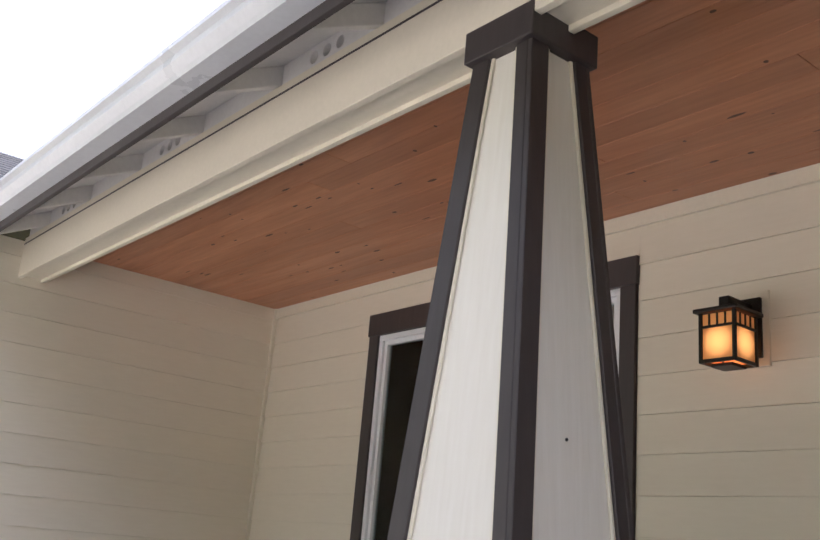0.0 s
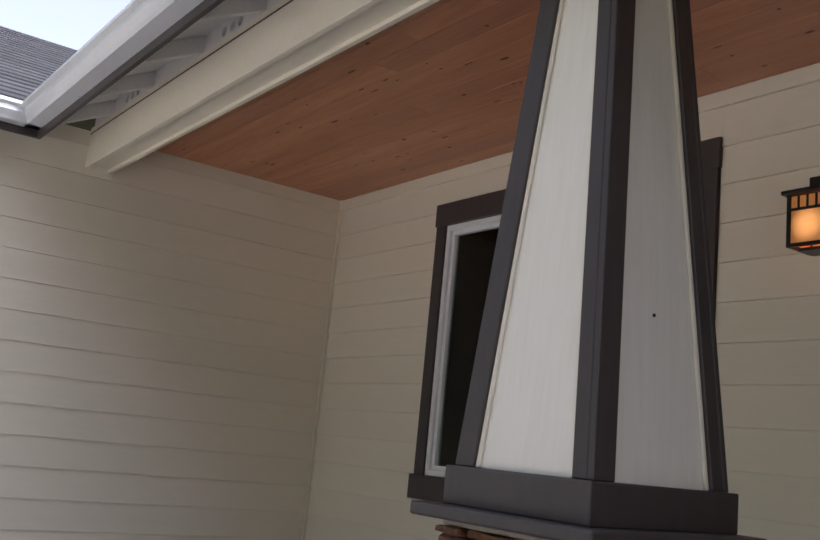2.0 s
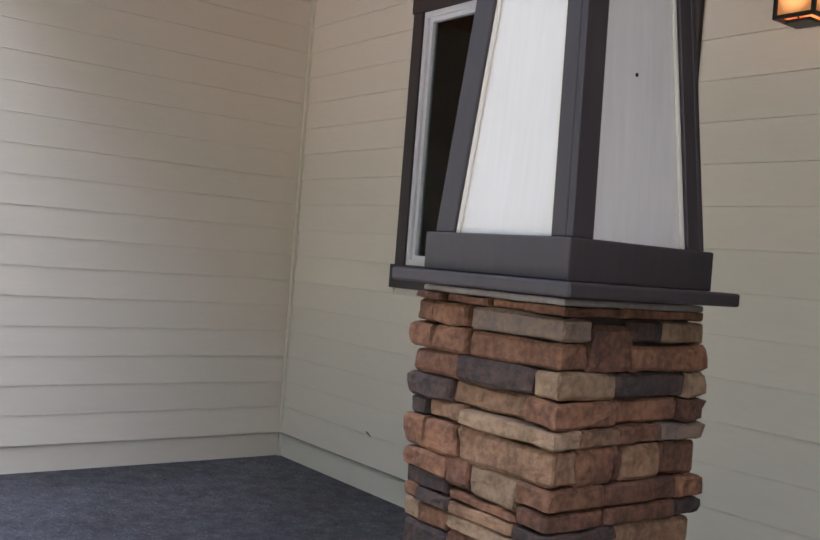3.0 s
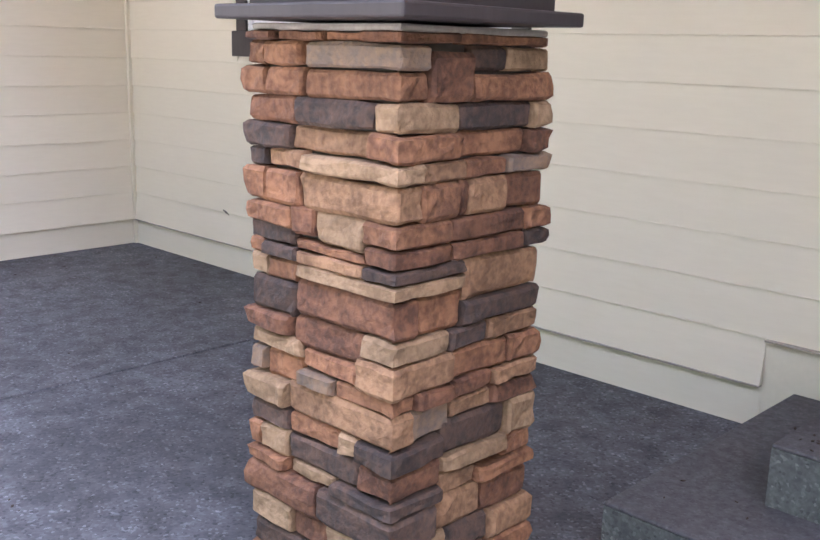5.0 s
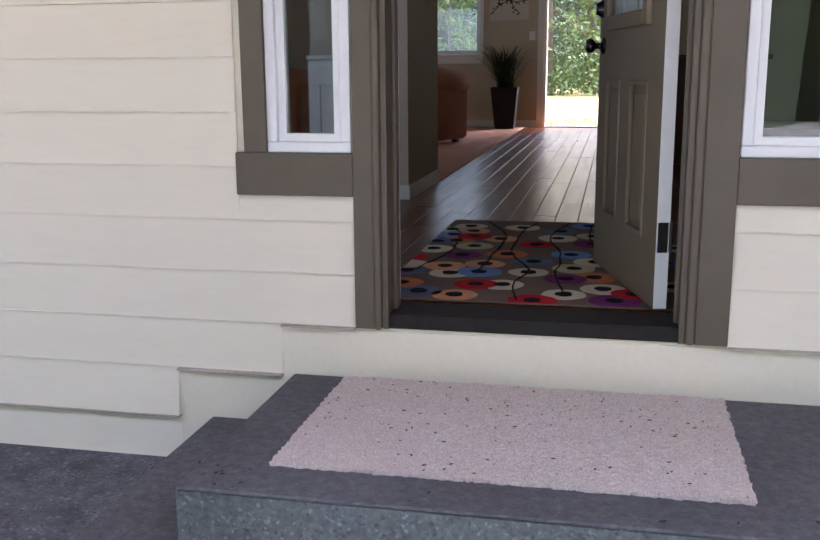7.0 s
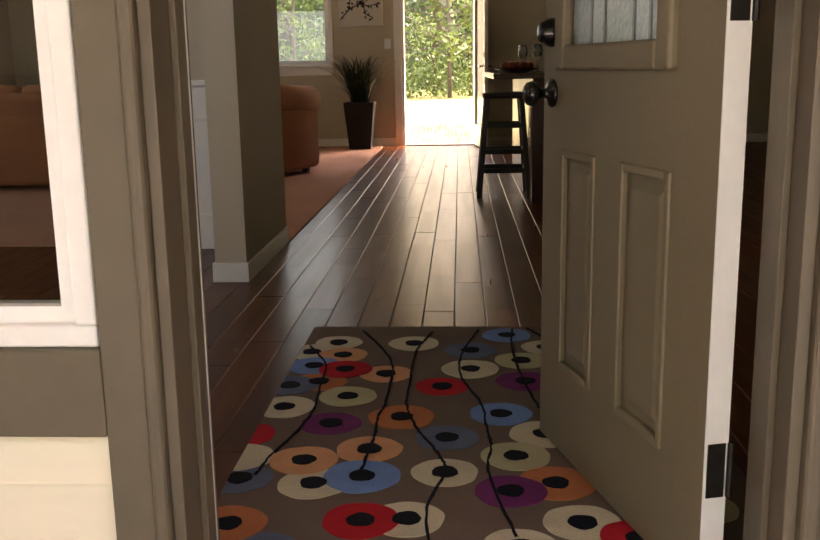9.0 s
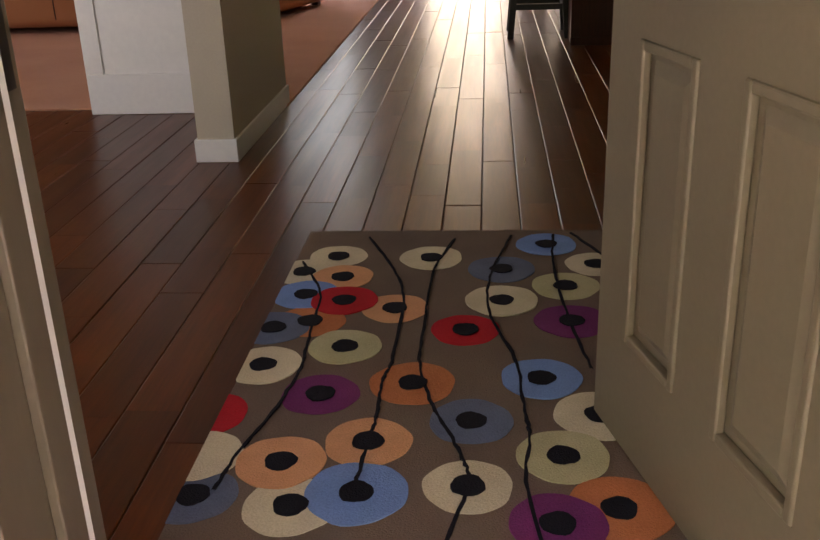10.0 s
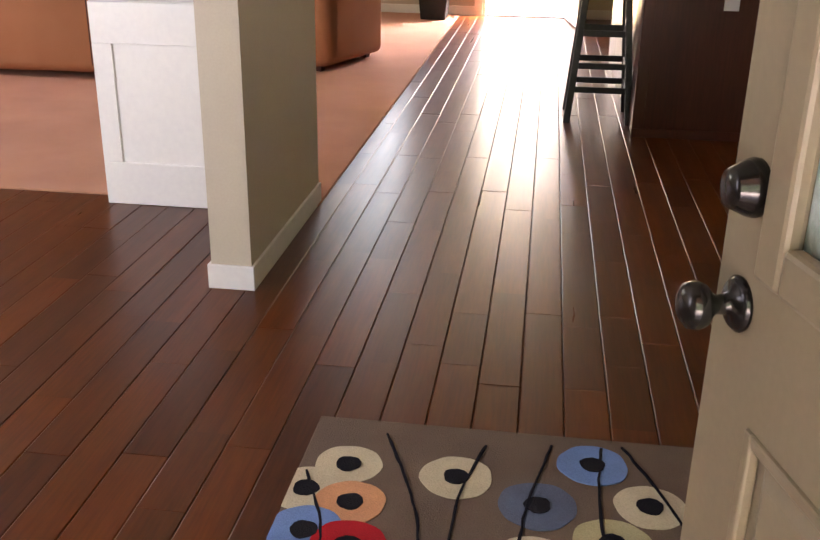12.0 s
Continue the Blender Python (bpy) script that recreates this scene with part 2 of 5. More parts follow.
def part(name, bm, material, parent, label="", smooth=False):
    ob = mesh_object(name, bm, material, smooth)
    ob.parent = parent
    if label:
        ob["label"] = label
    return ob


def box_part(name, lo, hi, material, parent, bevel=0.0, label=""):
    bm = bmesh.new()
    add_box(bm, lo, hi)
    return part(name, finish(bm, bevel), material, parent, label)


def structure(name, label, category, lo=None, hi=None, material=None, bevel=0.0):
    """A piece of the setting: a box, or an empty that carries its parts."""
    if lo is None:
        ob = new(name)
    else:
        bm = bmesh.new()
        add_box(bm, lo, hi)
        ob = mesh_object(name, finish(bm, bevel), material)
    return tagged(ob, label, category, kind="structure")


def thing(name, label, category, group="", at=(0, 0, 0, 0)):
    ob = new(name)
    ob.matrix_world = pose(at[0], at[1], at[2], 0, 0, at[3])
    return tagged(ob, label, category, group)


def cells(x0, x1, z0, z1, holes):
    """The rectangles that are left of a rectangle when holes are cut from it, merged along x."""
    xs = sorted({x0, x1, *[min(max(v, x0), x1) for h in holes for v in h[:2]]})
    zs = sorted({z0, z1, *[min(max(v, z0), z1) for h in holes for v in h[2:]]})
    done = []
    for za, zb in zip(zs, zs[1:]):
        run = None
        for xa, xb in zip(xs, xs[1:]):
            free = not any(h[0] < (xa + xb) / 2 < h[1] and h[2] < (za + zb) / 2 < h[3] for h in holes)
            if free:
                run = (run[0], xb) if run else (xa, xb)
            if (not free or xb == x1) and run:
                done.append((*run, za, zb))
                run = None
    return done


def strips(x0, x1, z0, z1, holes):
    """As cells, but cut upright: whole boards run on past the holes."""
    xs = sorted({x0, x1, *[min(max(v, x0), x1) for h in holes for v in h[:2]]})
    done, last = [], None
    for xa, xb in zip(xs, xs[1:]):
        free, z = [], z0
        for lo, hi in sorted((max(h[2], z0), min(h[3], z1)) for h in holes if h[0] < (xa + xb) / 2 < h[1] and h[2] < z1 and h[3] > z0):
            if lo - z > 0.003:
                free.append((z, lo))
            z = max(z, hi)
        if z1 - z > 0.003:
            free.append((z, z1))
        if last and last[2] == free:
            last[1] = xb
        else:
            last = [xa, xb, free]
            done.append(last)
    return [(a, b, lo, hi) for a, b, fr in done for lo, hi in fr]


def wall_mesh(name, label, material, x0, x1, z0, z1, t0, t1, holes=(), along="x"):
    """A thick wall with openings; along x it is t0..t1 thick in y, along y in x."""
    bm = bmesh.new()
    for a, b, c, d in cells(x0, x1, z0, z1, list(holes)):
        add_box(bm, (a, t0, c) if along == "x" else (t0, a, c), (b, t1, d) if along == "x" else (t1, b, d))
    bmesh.ops.remove_doubles(bm, verts=bm.verts, dist=1e-5)
    return tagged(mesh_object(name, finish(bm), material), label, "wall", kind="structure")


# ---- plan ----
LAP = 0.178
DZ = -0.045          # foot of the door casing
GROUND = -0.57       # porch floor
XL = -5.70           # side wall of the wing
CEIL = 2.715         # porch ceiling
BACK = 10.65         # back wall
PORCH_WIN = (-4.39, -2.505, 0.845, 2.352)
SIDE_L = (-0.905, -0.62, 0.537, 2.05)
SIDE_R = (0.582, 0.867, 0.537, 2.05)
DOOR = (-0.52, 0.45, DZ, 2.06)
FRONT_HOLES = [PORCH_WIN, SIDE_L, SIDE_R, DOOR]

# ---- front wall and its siding ----
wall_front = wall_mesh("wall_front", "cream painted front wall under lap siding", M_CREAM, XL - 0.15, 5.0, GROUND - 0.3, 2.9, 0.0, 0.15, FRONT_HOLES)
wall_side = wall_mesh("wall_side", "cream painted side wall of the wing under lap siding", M_CREAM, -2.55, 0.0, GROUND - 0.3, 2.71, XL - 0.15, XL, along="y")
# the skirt boards step up with the entry steps
SKIRT = [(-1.27, -0.878, GROUND - 0.3, DZ - LAP), (-0.878, 5.0, GROUND - 0.3, DZ)]
CASED = [(-4.49, -2.405, 0.70, 2.492), (-1.013, -0.5, 0.40, 2.2), (-0.612, 0.578, -1, 2.2), (0.5, 0.975, 0.40, 2.2)]


def siding_piece(parent, a, b, z0, z1, along, low):
    """One lap board: thick at its lower edge, thin at the top."""
    bm = bmesh.new()
    d0 = 0.028 if low else 0.014
    if along == "x":
        ring = [(a, -0.0005, z0), (a, -d0, z0), (a, -d0 + 0.0015, z0 + 0.004), (a, -0.005, z1 - 0.001), (a, -0.0005, z1 - 0.001)]
        add_prism(bm, ring, (b - a, 0, 0))
    else:
        ring = [(XL + 0.0005, a, z0), (XL + d0, a, z0), (XL + d0 - 0.0015, a, z0 + 0.004), (XL + 0.005, a, z1 - 0.001), (XL + 0.0005, a, z1 - 0.001)]
        add_prism(bm, ring, (0, b - a, 0))
    return part("siding_board", finish(bm), M_SIDING if along == "x" else M_SIDING_Y, parent)


for k in range(-3, 16):
    z0, z1 = DZ + k * LAP, min(DZ + (k + 1) * LAP, CEIL - 0.075)
    if z1 - z0 < 0.02:
        continue
    lo = max(z0, GROUND + 0.002)
    for a, b, c, d in strips(XL + 0.03, 5.0, lo, z1, SKIRT + CASED):
        siding_piece(wall_front, a, b, c, d - (0.010 if k == -3 else 0), "x", k == -2 and c < DZ - 1.9 * LAP or (abs(c - DZ + LAP) < 0.01 and -1.28 < a < -0.9) or (abs(c - DZ) < 0.01 and a > -0.89))
for k in range(-3, 16):
    siding_piece(wall_side, -2.55, -0.032, max(DZ + k * LAP, GROUND + 0.002), min(2.73, DZ + (k + 1) * LAP - (0.010 if k == -3 else 0)), "y", k == -2)
bm = bmesh.new()
for a, b, c, d in SKIRT:
    add_box(bm, (a, -0.006, GROUND), (b, -0.0005, d - 0.012))
part("skirt_board", finish(bm), M_CREAM, wall_front)
# thin strip added to draw the line between the skirt and the lowest boards
M_SKIRT_LINE = surface("skirt_line_tan", (0.34, 0.30, 0.26), (0.50, 0.46, 0.40), rough=0.6, big=4, fine=60, bump=0.1)
for a, b, d in [(XL + 0.03, -1.272, DZ - 2 * LAP), (-1.268, -0.880, DZ - LAP), (-0.876, -0.614, DZ), (0.58, 5.0, DZ)]:
    box_part("drip_flashing", (a, -0.031, d - 0.008), (b, -0.001, d - 0.001), M_SKIRT_LINE, wall_front, 0.001)
M_BUG_MARK = surface("scuff", (0.10, 0.08, 0.06), (0.2, 0.17, 0.13), rough=0.9, bump=0)
# tiny dark mark for a bug on the front wall
bm = bmesh.new()
add_tube(bm, [(-4.655, -0.0135, -0.205), (-4.63, -0.0135, -0.214), (-4.60, -0.0135, -0.228)], [0.004, 0.006, 0.002], 5)
part("scuff", bm, M_BUG_MARK, wall_front, "small dark bug mark on a board")
corner = structure("trim_corner", "cream corner strip where the two sided walls meet", "trim")
box_part("corner_strip", (XL + 0.0005, -0.032, GROUND), (XL + 0.03, -0.0005, CEIL), M_CREAM, corner, 0.003)
frieze = structure("trim_frieze", "cream frieze strip under the cedar porch ceiling", "trim")
box_part("frieze_strip", (XL + 0.03, -0.022, CEIL - 0.075), (5.0, -0.0005, CEIL - 0.001), M_CREAM, frieze, 0.002)
wing_corner = structure("trim_wing_corner", "dark brown corner board of the wing", "trim")
box_part("corner_board", (XL - 0.12, -2.66, GROUND), (XL + 0.03, -2.55, 2.75), M_TRIM, wing_corner, 0.003)
wall_mesh("wall_wing_front", "cream front wall of the wing", M_CREAM, XL - 4.0, XL - 0.15, GROUND - 0.3, 2.68, -2.64, -2.5)

# wall out of view, added to block sky light from the right
wall_mesh("wall_right_wing", "unseen cream wall added to shade the porch from the right", M_CREAM, -7.0, 0.0, GROUND - 0.3, 2.9, 3.6, 3.75, along="y")

# ---- porch floor, ground and steps ----
bm = bmesh.new()
S = 400
for x0, x1, y0, y1 in ((-S, S, -S, -30), (-S, -9.8, -4.6, 10.9), (5.2, S, -4.6, 10.9), (-S, S, 10.9, S)):
    add_box(bm, (x0, y0, GROUND - 0.4), (x1, y1, GROUND - 0.06))
tagged(mesh_object("ground", bm, M_GRASS), "dry yellow grass ground around the house", "ground", kind="structure")
# drive out of view, added to bounce neutral sunlight onto the porch
structure("road_drive", "unseen pale gravel drive added to bounce light at the house", "drive", (-S, -30, GROUND - 0.4), (S, -4.6, GROUND - 0.06), M_BOUNCE_GRAVEL)
floor_porch = structure("floor_porch", "exposed aggregate concrete porch floor with saw-cut joints", "floor")
for i, (x0, x1) in enumerate(((-9.8, -3.385), (-3.375, 5.2))):
    for y0, y1 in ((-4.6, 0.15),):
        box_part("slab", (x0, y0, GROUND - 0.35), (x1, y1, GROUND), M_CONCRETE, floor_porch, 0.007)
step_low = structure("step_lower", "lower exposed aggregate concrete entry step", "step")
box_part("riser", (-1.149, -1.239, GROUND), (1.399, -0.006, DZ - 2 * LAP - 0.012), M_STEP, step_low)
box_part("tread", (-1.15, -1.24, DZ - 2 * LAP - 0.012), (1.40, -0.006, DZ - 2 * LAP), M_STEP_TOP, step_low, 0.008)
step_up = structure("step_upper", "upper exposed aggregate concrete entry step below the door", "step")
box_part("riser", (-0.839, -0.936, DZ - 2 * LAP), (1.099, -0.006, DZ - LAP - 0.012), M_STEP, step_up)
box_part("tread", (-0.84, -0.937, DZ - LAP - 0.012), (1.10, -0.006, DZ - LAP), M_STEP_TOP, step_up, 0.008)

# ---- porch ceiling, beam and eave ----
ceil = structure("ceiling_porch", "knotty cedar tongue-and-groove porch ceiling", "ceiling")
bm = bmesh.new()
add_box(bm, (XL, -1.70, CEIL + 0.02), (5.0, 0.0, CEIL + 0.06))
part("deck", bm, M_CREAM, ceil)
for i in range(12):
    y0 = -1.70 + i * 0.1417
    x = XL
    while x < 5.0:
        x1 = min(5.0, x + random.uniform(1.8, 3.6))
        box_part("cedar_board", (x + 0.001, y0 + 0.0012, CEIL), (x1 - 0.001, y0 + 0.1405, CEIL + 0.02), M_CEDAR, ceil, 0.002)
        x = x1
bm = bmesh.new()
rk = random.Random(5)
for i in range(130):
    x, y = rk.uniform(XL + 0.1, 1.5), rk.uniform(-1.68, -0.03)
    a, b2 = rk.choice((0.008, 0.014, 0.02, 0.034)) * rk.uniform(0.8, 1.3), rk.uniform(0.004, 0.011)
    ring = [(x + a * math.cos(q) * rk.uniform(0.8, 1.2), y + b2 * math.sin(q) * rk.uniform(0.8, 1.2), CEIL - 0.0008) for q in (math.tau * j / 7 for j in range(7))]
    bm.faces.new([bm.verts.new(p) for p in ring])
part("knots", bm, M_KNOT, ceil, "dark knots")
beam = structure("beam_porch", "cream boxed porch beam on tapered columns", "beam")
BZ = 2.492
box_part("outer_board", (XL, -1.865, BZ), (5.0, -1.835, 2.75), M_CREAM, beam, 0.003)
box_part("inner_board", (XL, -1.725, BZ), (5.0, -1.70, 2.73), M_CREAM, beam, 0.003)
box_part("under_board", (XL, -1.835, BZ + 0.018), (5.0, -1.725, BZ + 0.04), M_CREAM, beam, 0.002)
# dark strip stands in for the shadow line along the beam's top
box_part("shadow_gap", (XL, -1.8665, 2.704), (5.0, -1.8655, 2.713), M_POST, beam, 0, "thin dark strip painted as the shadow above the beam")
eave = structure("eave", "white painted open eave with rafter tails and vented blocking", "eave")


def roof_z(y):
    return 2.67 + 0.5 * (y + 2.21)


bm = bmesh.new()
add_prism(bm, [(-5.42, -2.26, roof_z(-2.26)), (-5.42, 4.4, roof_z(4.4)), (-5.42, 4.4, roof_z(4.4) + 0.05), (-5.42, -2.26, roof_z(-2.26) + 0.05)], (10.72, 0, 0))
part("roof_deck", finish(bm), M_EAVE, eave)
x = -5.366
while x < 3.0:
    bm = bmesh.new()
    add_prism(bm, [(x, -2.21, roof_z(-2.21) - 0.09), (x, -1.79, roof_z(-1.79) - 0.09), (x, -1.79, roof_z(-1.79) - 0.001), (x, -2.21, roof_z(-2.21) - 0.001)], (0.042, 0, 0))
    part("rafter_tail", finish(bm, 0.003, 1), M_EAVE, eave)
    x += 0.65
for i in range(14):
    x0 = -5.324 + 0.65 * i
    bm = bmesh.new()
    if i % 2 == 0:
        # blocking with three round vent holes
        cx, zc, r = x0 + 0.304, 2.80, 0.026
        rings = []
        for k in (-1, 0, 1):
            lo, hi = cx + (k - 0.5) * 0.085, cx + (k + 0.5) * 0.085
            lo, hi = (x0 if k == -1 else lo), (x0 + 0.608 if k == 1 else hi)
            n = 16
            inner = [(cx + k * 0.085 + r * math.cos(math.tau * j / n), zc + r * math.sin(math.tau * j / n)) for j in range(n)]
            outer = []
            for j in range(n):
                dx, dz = math.cos(math.tau * j / n), math.sin(math.tau * j / n)
                px = hi if dx > 0.5 else lo if dx < -0.5 else cx + k * 0.085 + dx * 0.042 / 0.5
                pz = 2.85 if dz > 0.5 else 2.748 if dz < -0.5 else zc + dz * 0.05 / 0.5
                outer.append((min(max(px, lo), hi), min(max(pz, 2.748), 2.85)))
            for yy in (-1.852, -1.822):
                a = [bm.verts.new((p[0], yy, p[1])) for p in inner]
                b = [bm.verts.new((p[0], yy, p[1])) for p in outer]
                for j in range(n):
                    bm.faces.new((a[j], a[(j + 1) % n], b[(j + 1) % n], b[j]))
                rings.append(a)
            a, b = rings[-2:]
            for j in range(n):
                bm.faces.new((a[j], b[j], b[(j + 1) % n], a[(j + 1) % n]))
    else:
        add_box(bm, (x0, -1.852, 2.752), (x0 + 0.608, -1.822, 2.85))
    part("blocking", finish(bm), M_EAVE, eave)
box_part("blocking", (XL + 0.02, -1.852, 2.752), (-5.366, -1.822, 2.85), M_EAVE, eave)
# black sheet stands in for the shade seen through the vent holes
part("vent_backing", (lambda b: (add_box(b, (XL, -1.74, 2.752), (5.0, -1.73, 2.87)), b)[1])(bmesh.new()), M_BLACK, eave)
box_part("fascia_board", (-5.43, -2.235, 2.52), (5.2, -2.212, 2.655), M_POST, eave, 0.003)
box_part("wing_fascia", (-5.43, -3.3, 2.52), (-5.407, -2.235, 2.655), M_POST, eave, 0.003)


def gutter(name, label, start, run):
    """A K-style gutter with a rolled lip: its profile is swept along run, outwards from the wall."""
    ob = structure(name, label, "gutter")
    bm = bmesh.new()
    side = Vector((0, -1, 0)) if abs(run[0]) > abs(run[1]) else Vector((1, 0, 0))
    prof = [(0, 0.12), (0, 0), (0.07, 0), (0.078, 0.02), (0.1, 0.055), (0.1, 0.085), (0.118, 0.1), (0.118, 0.12), (0.105, 0.12), (0.105, 0.108), (0.095, 0.095), (0.088, 0.06), (0.068, 0.008), (0.006, 0.008), (0.006, 0.12)]
    add_prism(bm, [Vector(start) + side * d * 1.15 + Vector((0, 0, h * 0.86)) for d, h in prof], run)
    part("trough", finish(bm), M_GUTTER, ob)
    return ob


gutter("gutter_porch", "white metal gutter along the porch eave", (-5.407, -2.236, 2.563), (10.6, 0, 0))
gutter("gutter_wing", "white metal gutter along the wing's eave", (-5.406, -2.236, 2.563), (0, -1.1, 0))
roof = structure("roof", "grey asphalt shingle roof", "roof")
bm = bmesh.new()
add_prism(bm, [(-9.8, -2.25, roof_z(-2.25) + 0.055), (-9.8, 4.4, roof_z(4.4) + 0.055), (-9.8, 11.4, 2.42), (-9.8, 11.4, 2.46), (-9.8, 4.4, roof_z(4.4) + 0.1), (-9.8, -2.25, roof_z(-2.25) + 0.08)], (15.1, 0, 0))
part("main_slope", finish(bm), M_ROOF, roof)
for i in range(26):
    x0, x1 = -5.36 - 0.145 * i, -5.36 - 0.145 * i - 0.17
    zz = 2.64 + 0.5 * (-5.36 - x0)
    yb = -2.2 + 0.0
    y = -3.35
    bm = bmesh.new()
    add_prism(bm, [(x0, -3.35, zz + 0.012), (x1, -3.35, zz + 0.085), (x1, -3.35, zz + 0.06), (x0, -3.35, zz)], (0, max(0.2, 1.05 + 2 * (zz - 2.64)), 0))
    part("shingle_course", finish(bm), M_ROOF, roof)
bm = bmesh.new()
add_prism(bm, [(-5.43, -3.3, 2.59), (-9.2, -3.3, 4.47), (-9.2, -3.3, 4.49), (-5.43, -3.3, 2.61)], (0, 1.04, 0))
part("wing_deck", finish(bm), M_ROOF, roof)

# ---- stone pier and tapered column ----
PX, PY, PH = -1.535, -1.665, 0.252
CX, CY = -1.49, -1.705
column = thing("porch_column", "tapered craftsman porch column, cream panels with dark brown edge boards, on a stone pier", "column", "", (CX, CY, 0.84, 0))


LEAN = Vector((0.006, -0.023, 0))   # the shaft's top stands a little off its foot


def taper_half(z):
    """Half width of the column at a height above its base board."""
    return 0.214 + (0.1015 - 0.214) * (z - 0.10) / 1.49


def tapered_strip(u0, u1, side, d0, d1, z0, z1, name, material, label=""):
    """A board on one face of the tapered shaft, from u0 to u1 of its half width, d0 to d1 beyond the face."""
    bm = bmesh.new()
    vs = []
    for z in (z0, z1):
        h = taper_half(z)
        for d in (d0, d1):
            for u in (u0, u1):
                a = u(h) if callable(u) else u * h
                vs.append(bm.verts.new(Matrix.Rotation(side * math.pi / 2, 4, "Z") @ Vector((a, -(h + d), z)) + LEAN * (z / 1.6)))
    for f in ((0, 1, 3, 2), (4, 6, 7, 5), (0, 4, 5, 1), (2, 3, 7, 6), (0, 2, 6, 4), (1, 5, 7, 3)):
        bm.faces.new([vs[i] for i in f])
    return part(name, finish(bm, 0.0025, 1), material, column, label)


box_part("ledge", (-0.29, -0.315, -0.014), (0.315, 0.268, 0.018), M_POST, column, 0.006, "dark sloped ledge on the stone")
box_part("base_board", (-0.245, -0.25, 0.018), (0.245, 0.25, 0.112), M_POST, column, 0.004)
for s in range(4):
    tapered_strip(-0.9, 0.9, s, -0.03, 0.0, 0.11, 1.60, "panel", M_PANEL, "cream wood-grained panel")
    tapered_strip(lambda h: -h - 0.018, lambda h: -h + 0.051, s, 0.0, 0.018, 0.112, 1.60, "edge_board", M_POST)
    tapered_strip(lambda h: h - 0.045, lambda h: h - 0.0005, s, 0.0005, 0.018, 0.112, 1.60, "edge_board", M_POST)
    tapered_strip(lambda h: -h + 0.051, lambda h: -h + 0.063, s, 0.0005, 0.010, 0.112, 1.60, "panel_bead", M_CREAM)
    tapered_strip(lambda h: h - 0.057, lambda h: h - 0.045, s, 0.0005, 0.010, 0.112, 1.60, "panel_bead", M_CREAM)
box_part("cap", (-0.130, -0.165, 1.585), (0.145, 0.110, 1.69), M_POST, column, 0.004, "dark cap board under the beam")
# small dark spot for a bug sitting on the panel
bm = bmesh.new()
add_turned(bm, [(0.0045, 0), (0.005, 0.002), (0.002, 0.004)], 7)
bmesh.ops.transform(bm, matrix=pose(0.187, -0.016, 0.499, 90, 0, 86), verts=bm.verts)
part("nail_mark", bm, M_BLACK, column, "small dark bug spot on the panel")
pier = thing("stone_pier", "stacked ledgestone pier in tan, rust and slate under the column", "pier", "", (PX, PY, GROUND, 0))
# core darker than mortar: shadow of the dry joints is in its colour
box_part("core", (-PH + 0.03, -PH + 0.03, 0), (PH - 0.03, PH - 0.03, 0.84 - 0.02 - GROUND), surface("mortar", (0.11, 0.09, 0.075), (0.07, 0.06, 0.05), rough=0.95, bump=0.5, fine=60), pier)
STONE = {
    "t": surface("tan_stone", (0.38, 0.22, 0.118), (0.19, 0.105, 0.056), rough=0.85, big=9, fine=55, bump=0.9, depth=0.009, amount=0.33, rand=0.18),
    "o": surface("rust_stone", (0.35, 0.17, 0.085), (0.165, 0.077, 0.042), rough=0.85, big=9, fine=55, bump=0.9, depth=0.009, amount=0.33, rand=0.2),
    "g": surface("grey_stone", (0.19, 0.145, 0.115), (0.30, 0.20, 0.125), rough=0.85, big=10, fine=55, bump=0.9, depth=0.009, amount=0.33, rand=0.18),
    "d": surface("slate_stone", (0.055, 0.041, 0.036), (0.13, 0.080, 0.056), rough=0.85, big=10, fine=55, bump=0.9, depth=0.009, amount=0.33, rand=0.25),
    "r": surface("umber_stone", (0.23, 0.108, 0.058), (0.10, 0.048, 0.030), rough=0.85, big=9, fine=55, bump=0.9, depth=0.009, amount=0.33, rand=0.2),
    "y": surface("buff_stone", (0.40, 0.265, 0.153), (0.24, 0.155, 0.086), rough=0.85, big=9, fine=55, bump=0.9, depth=0.009, amount=0.33, rand=0.15),
}
rs = random.Random(11)


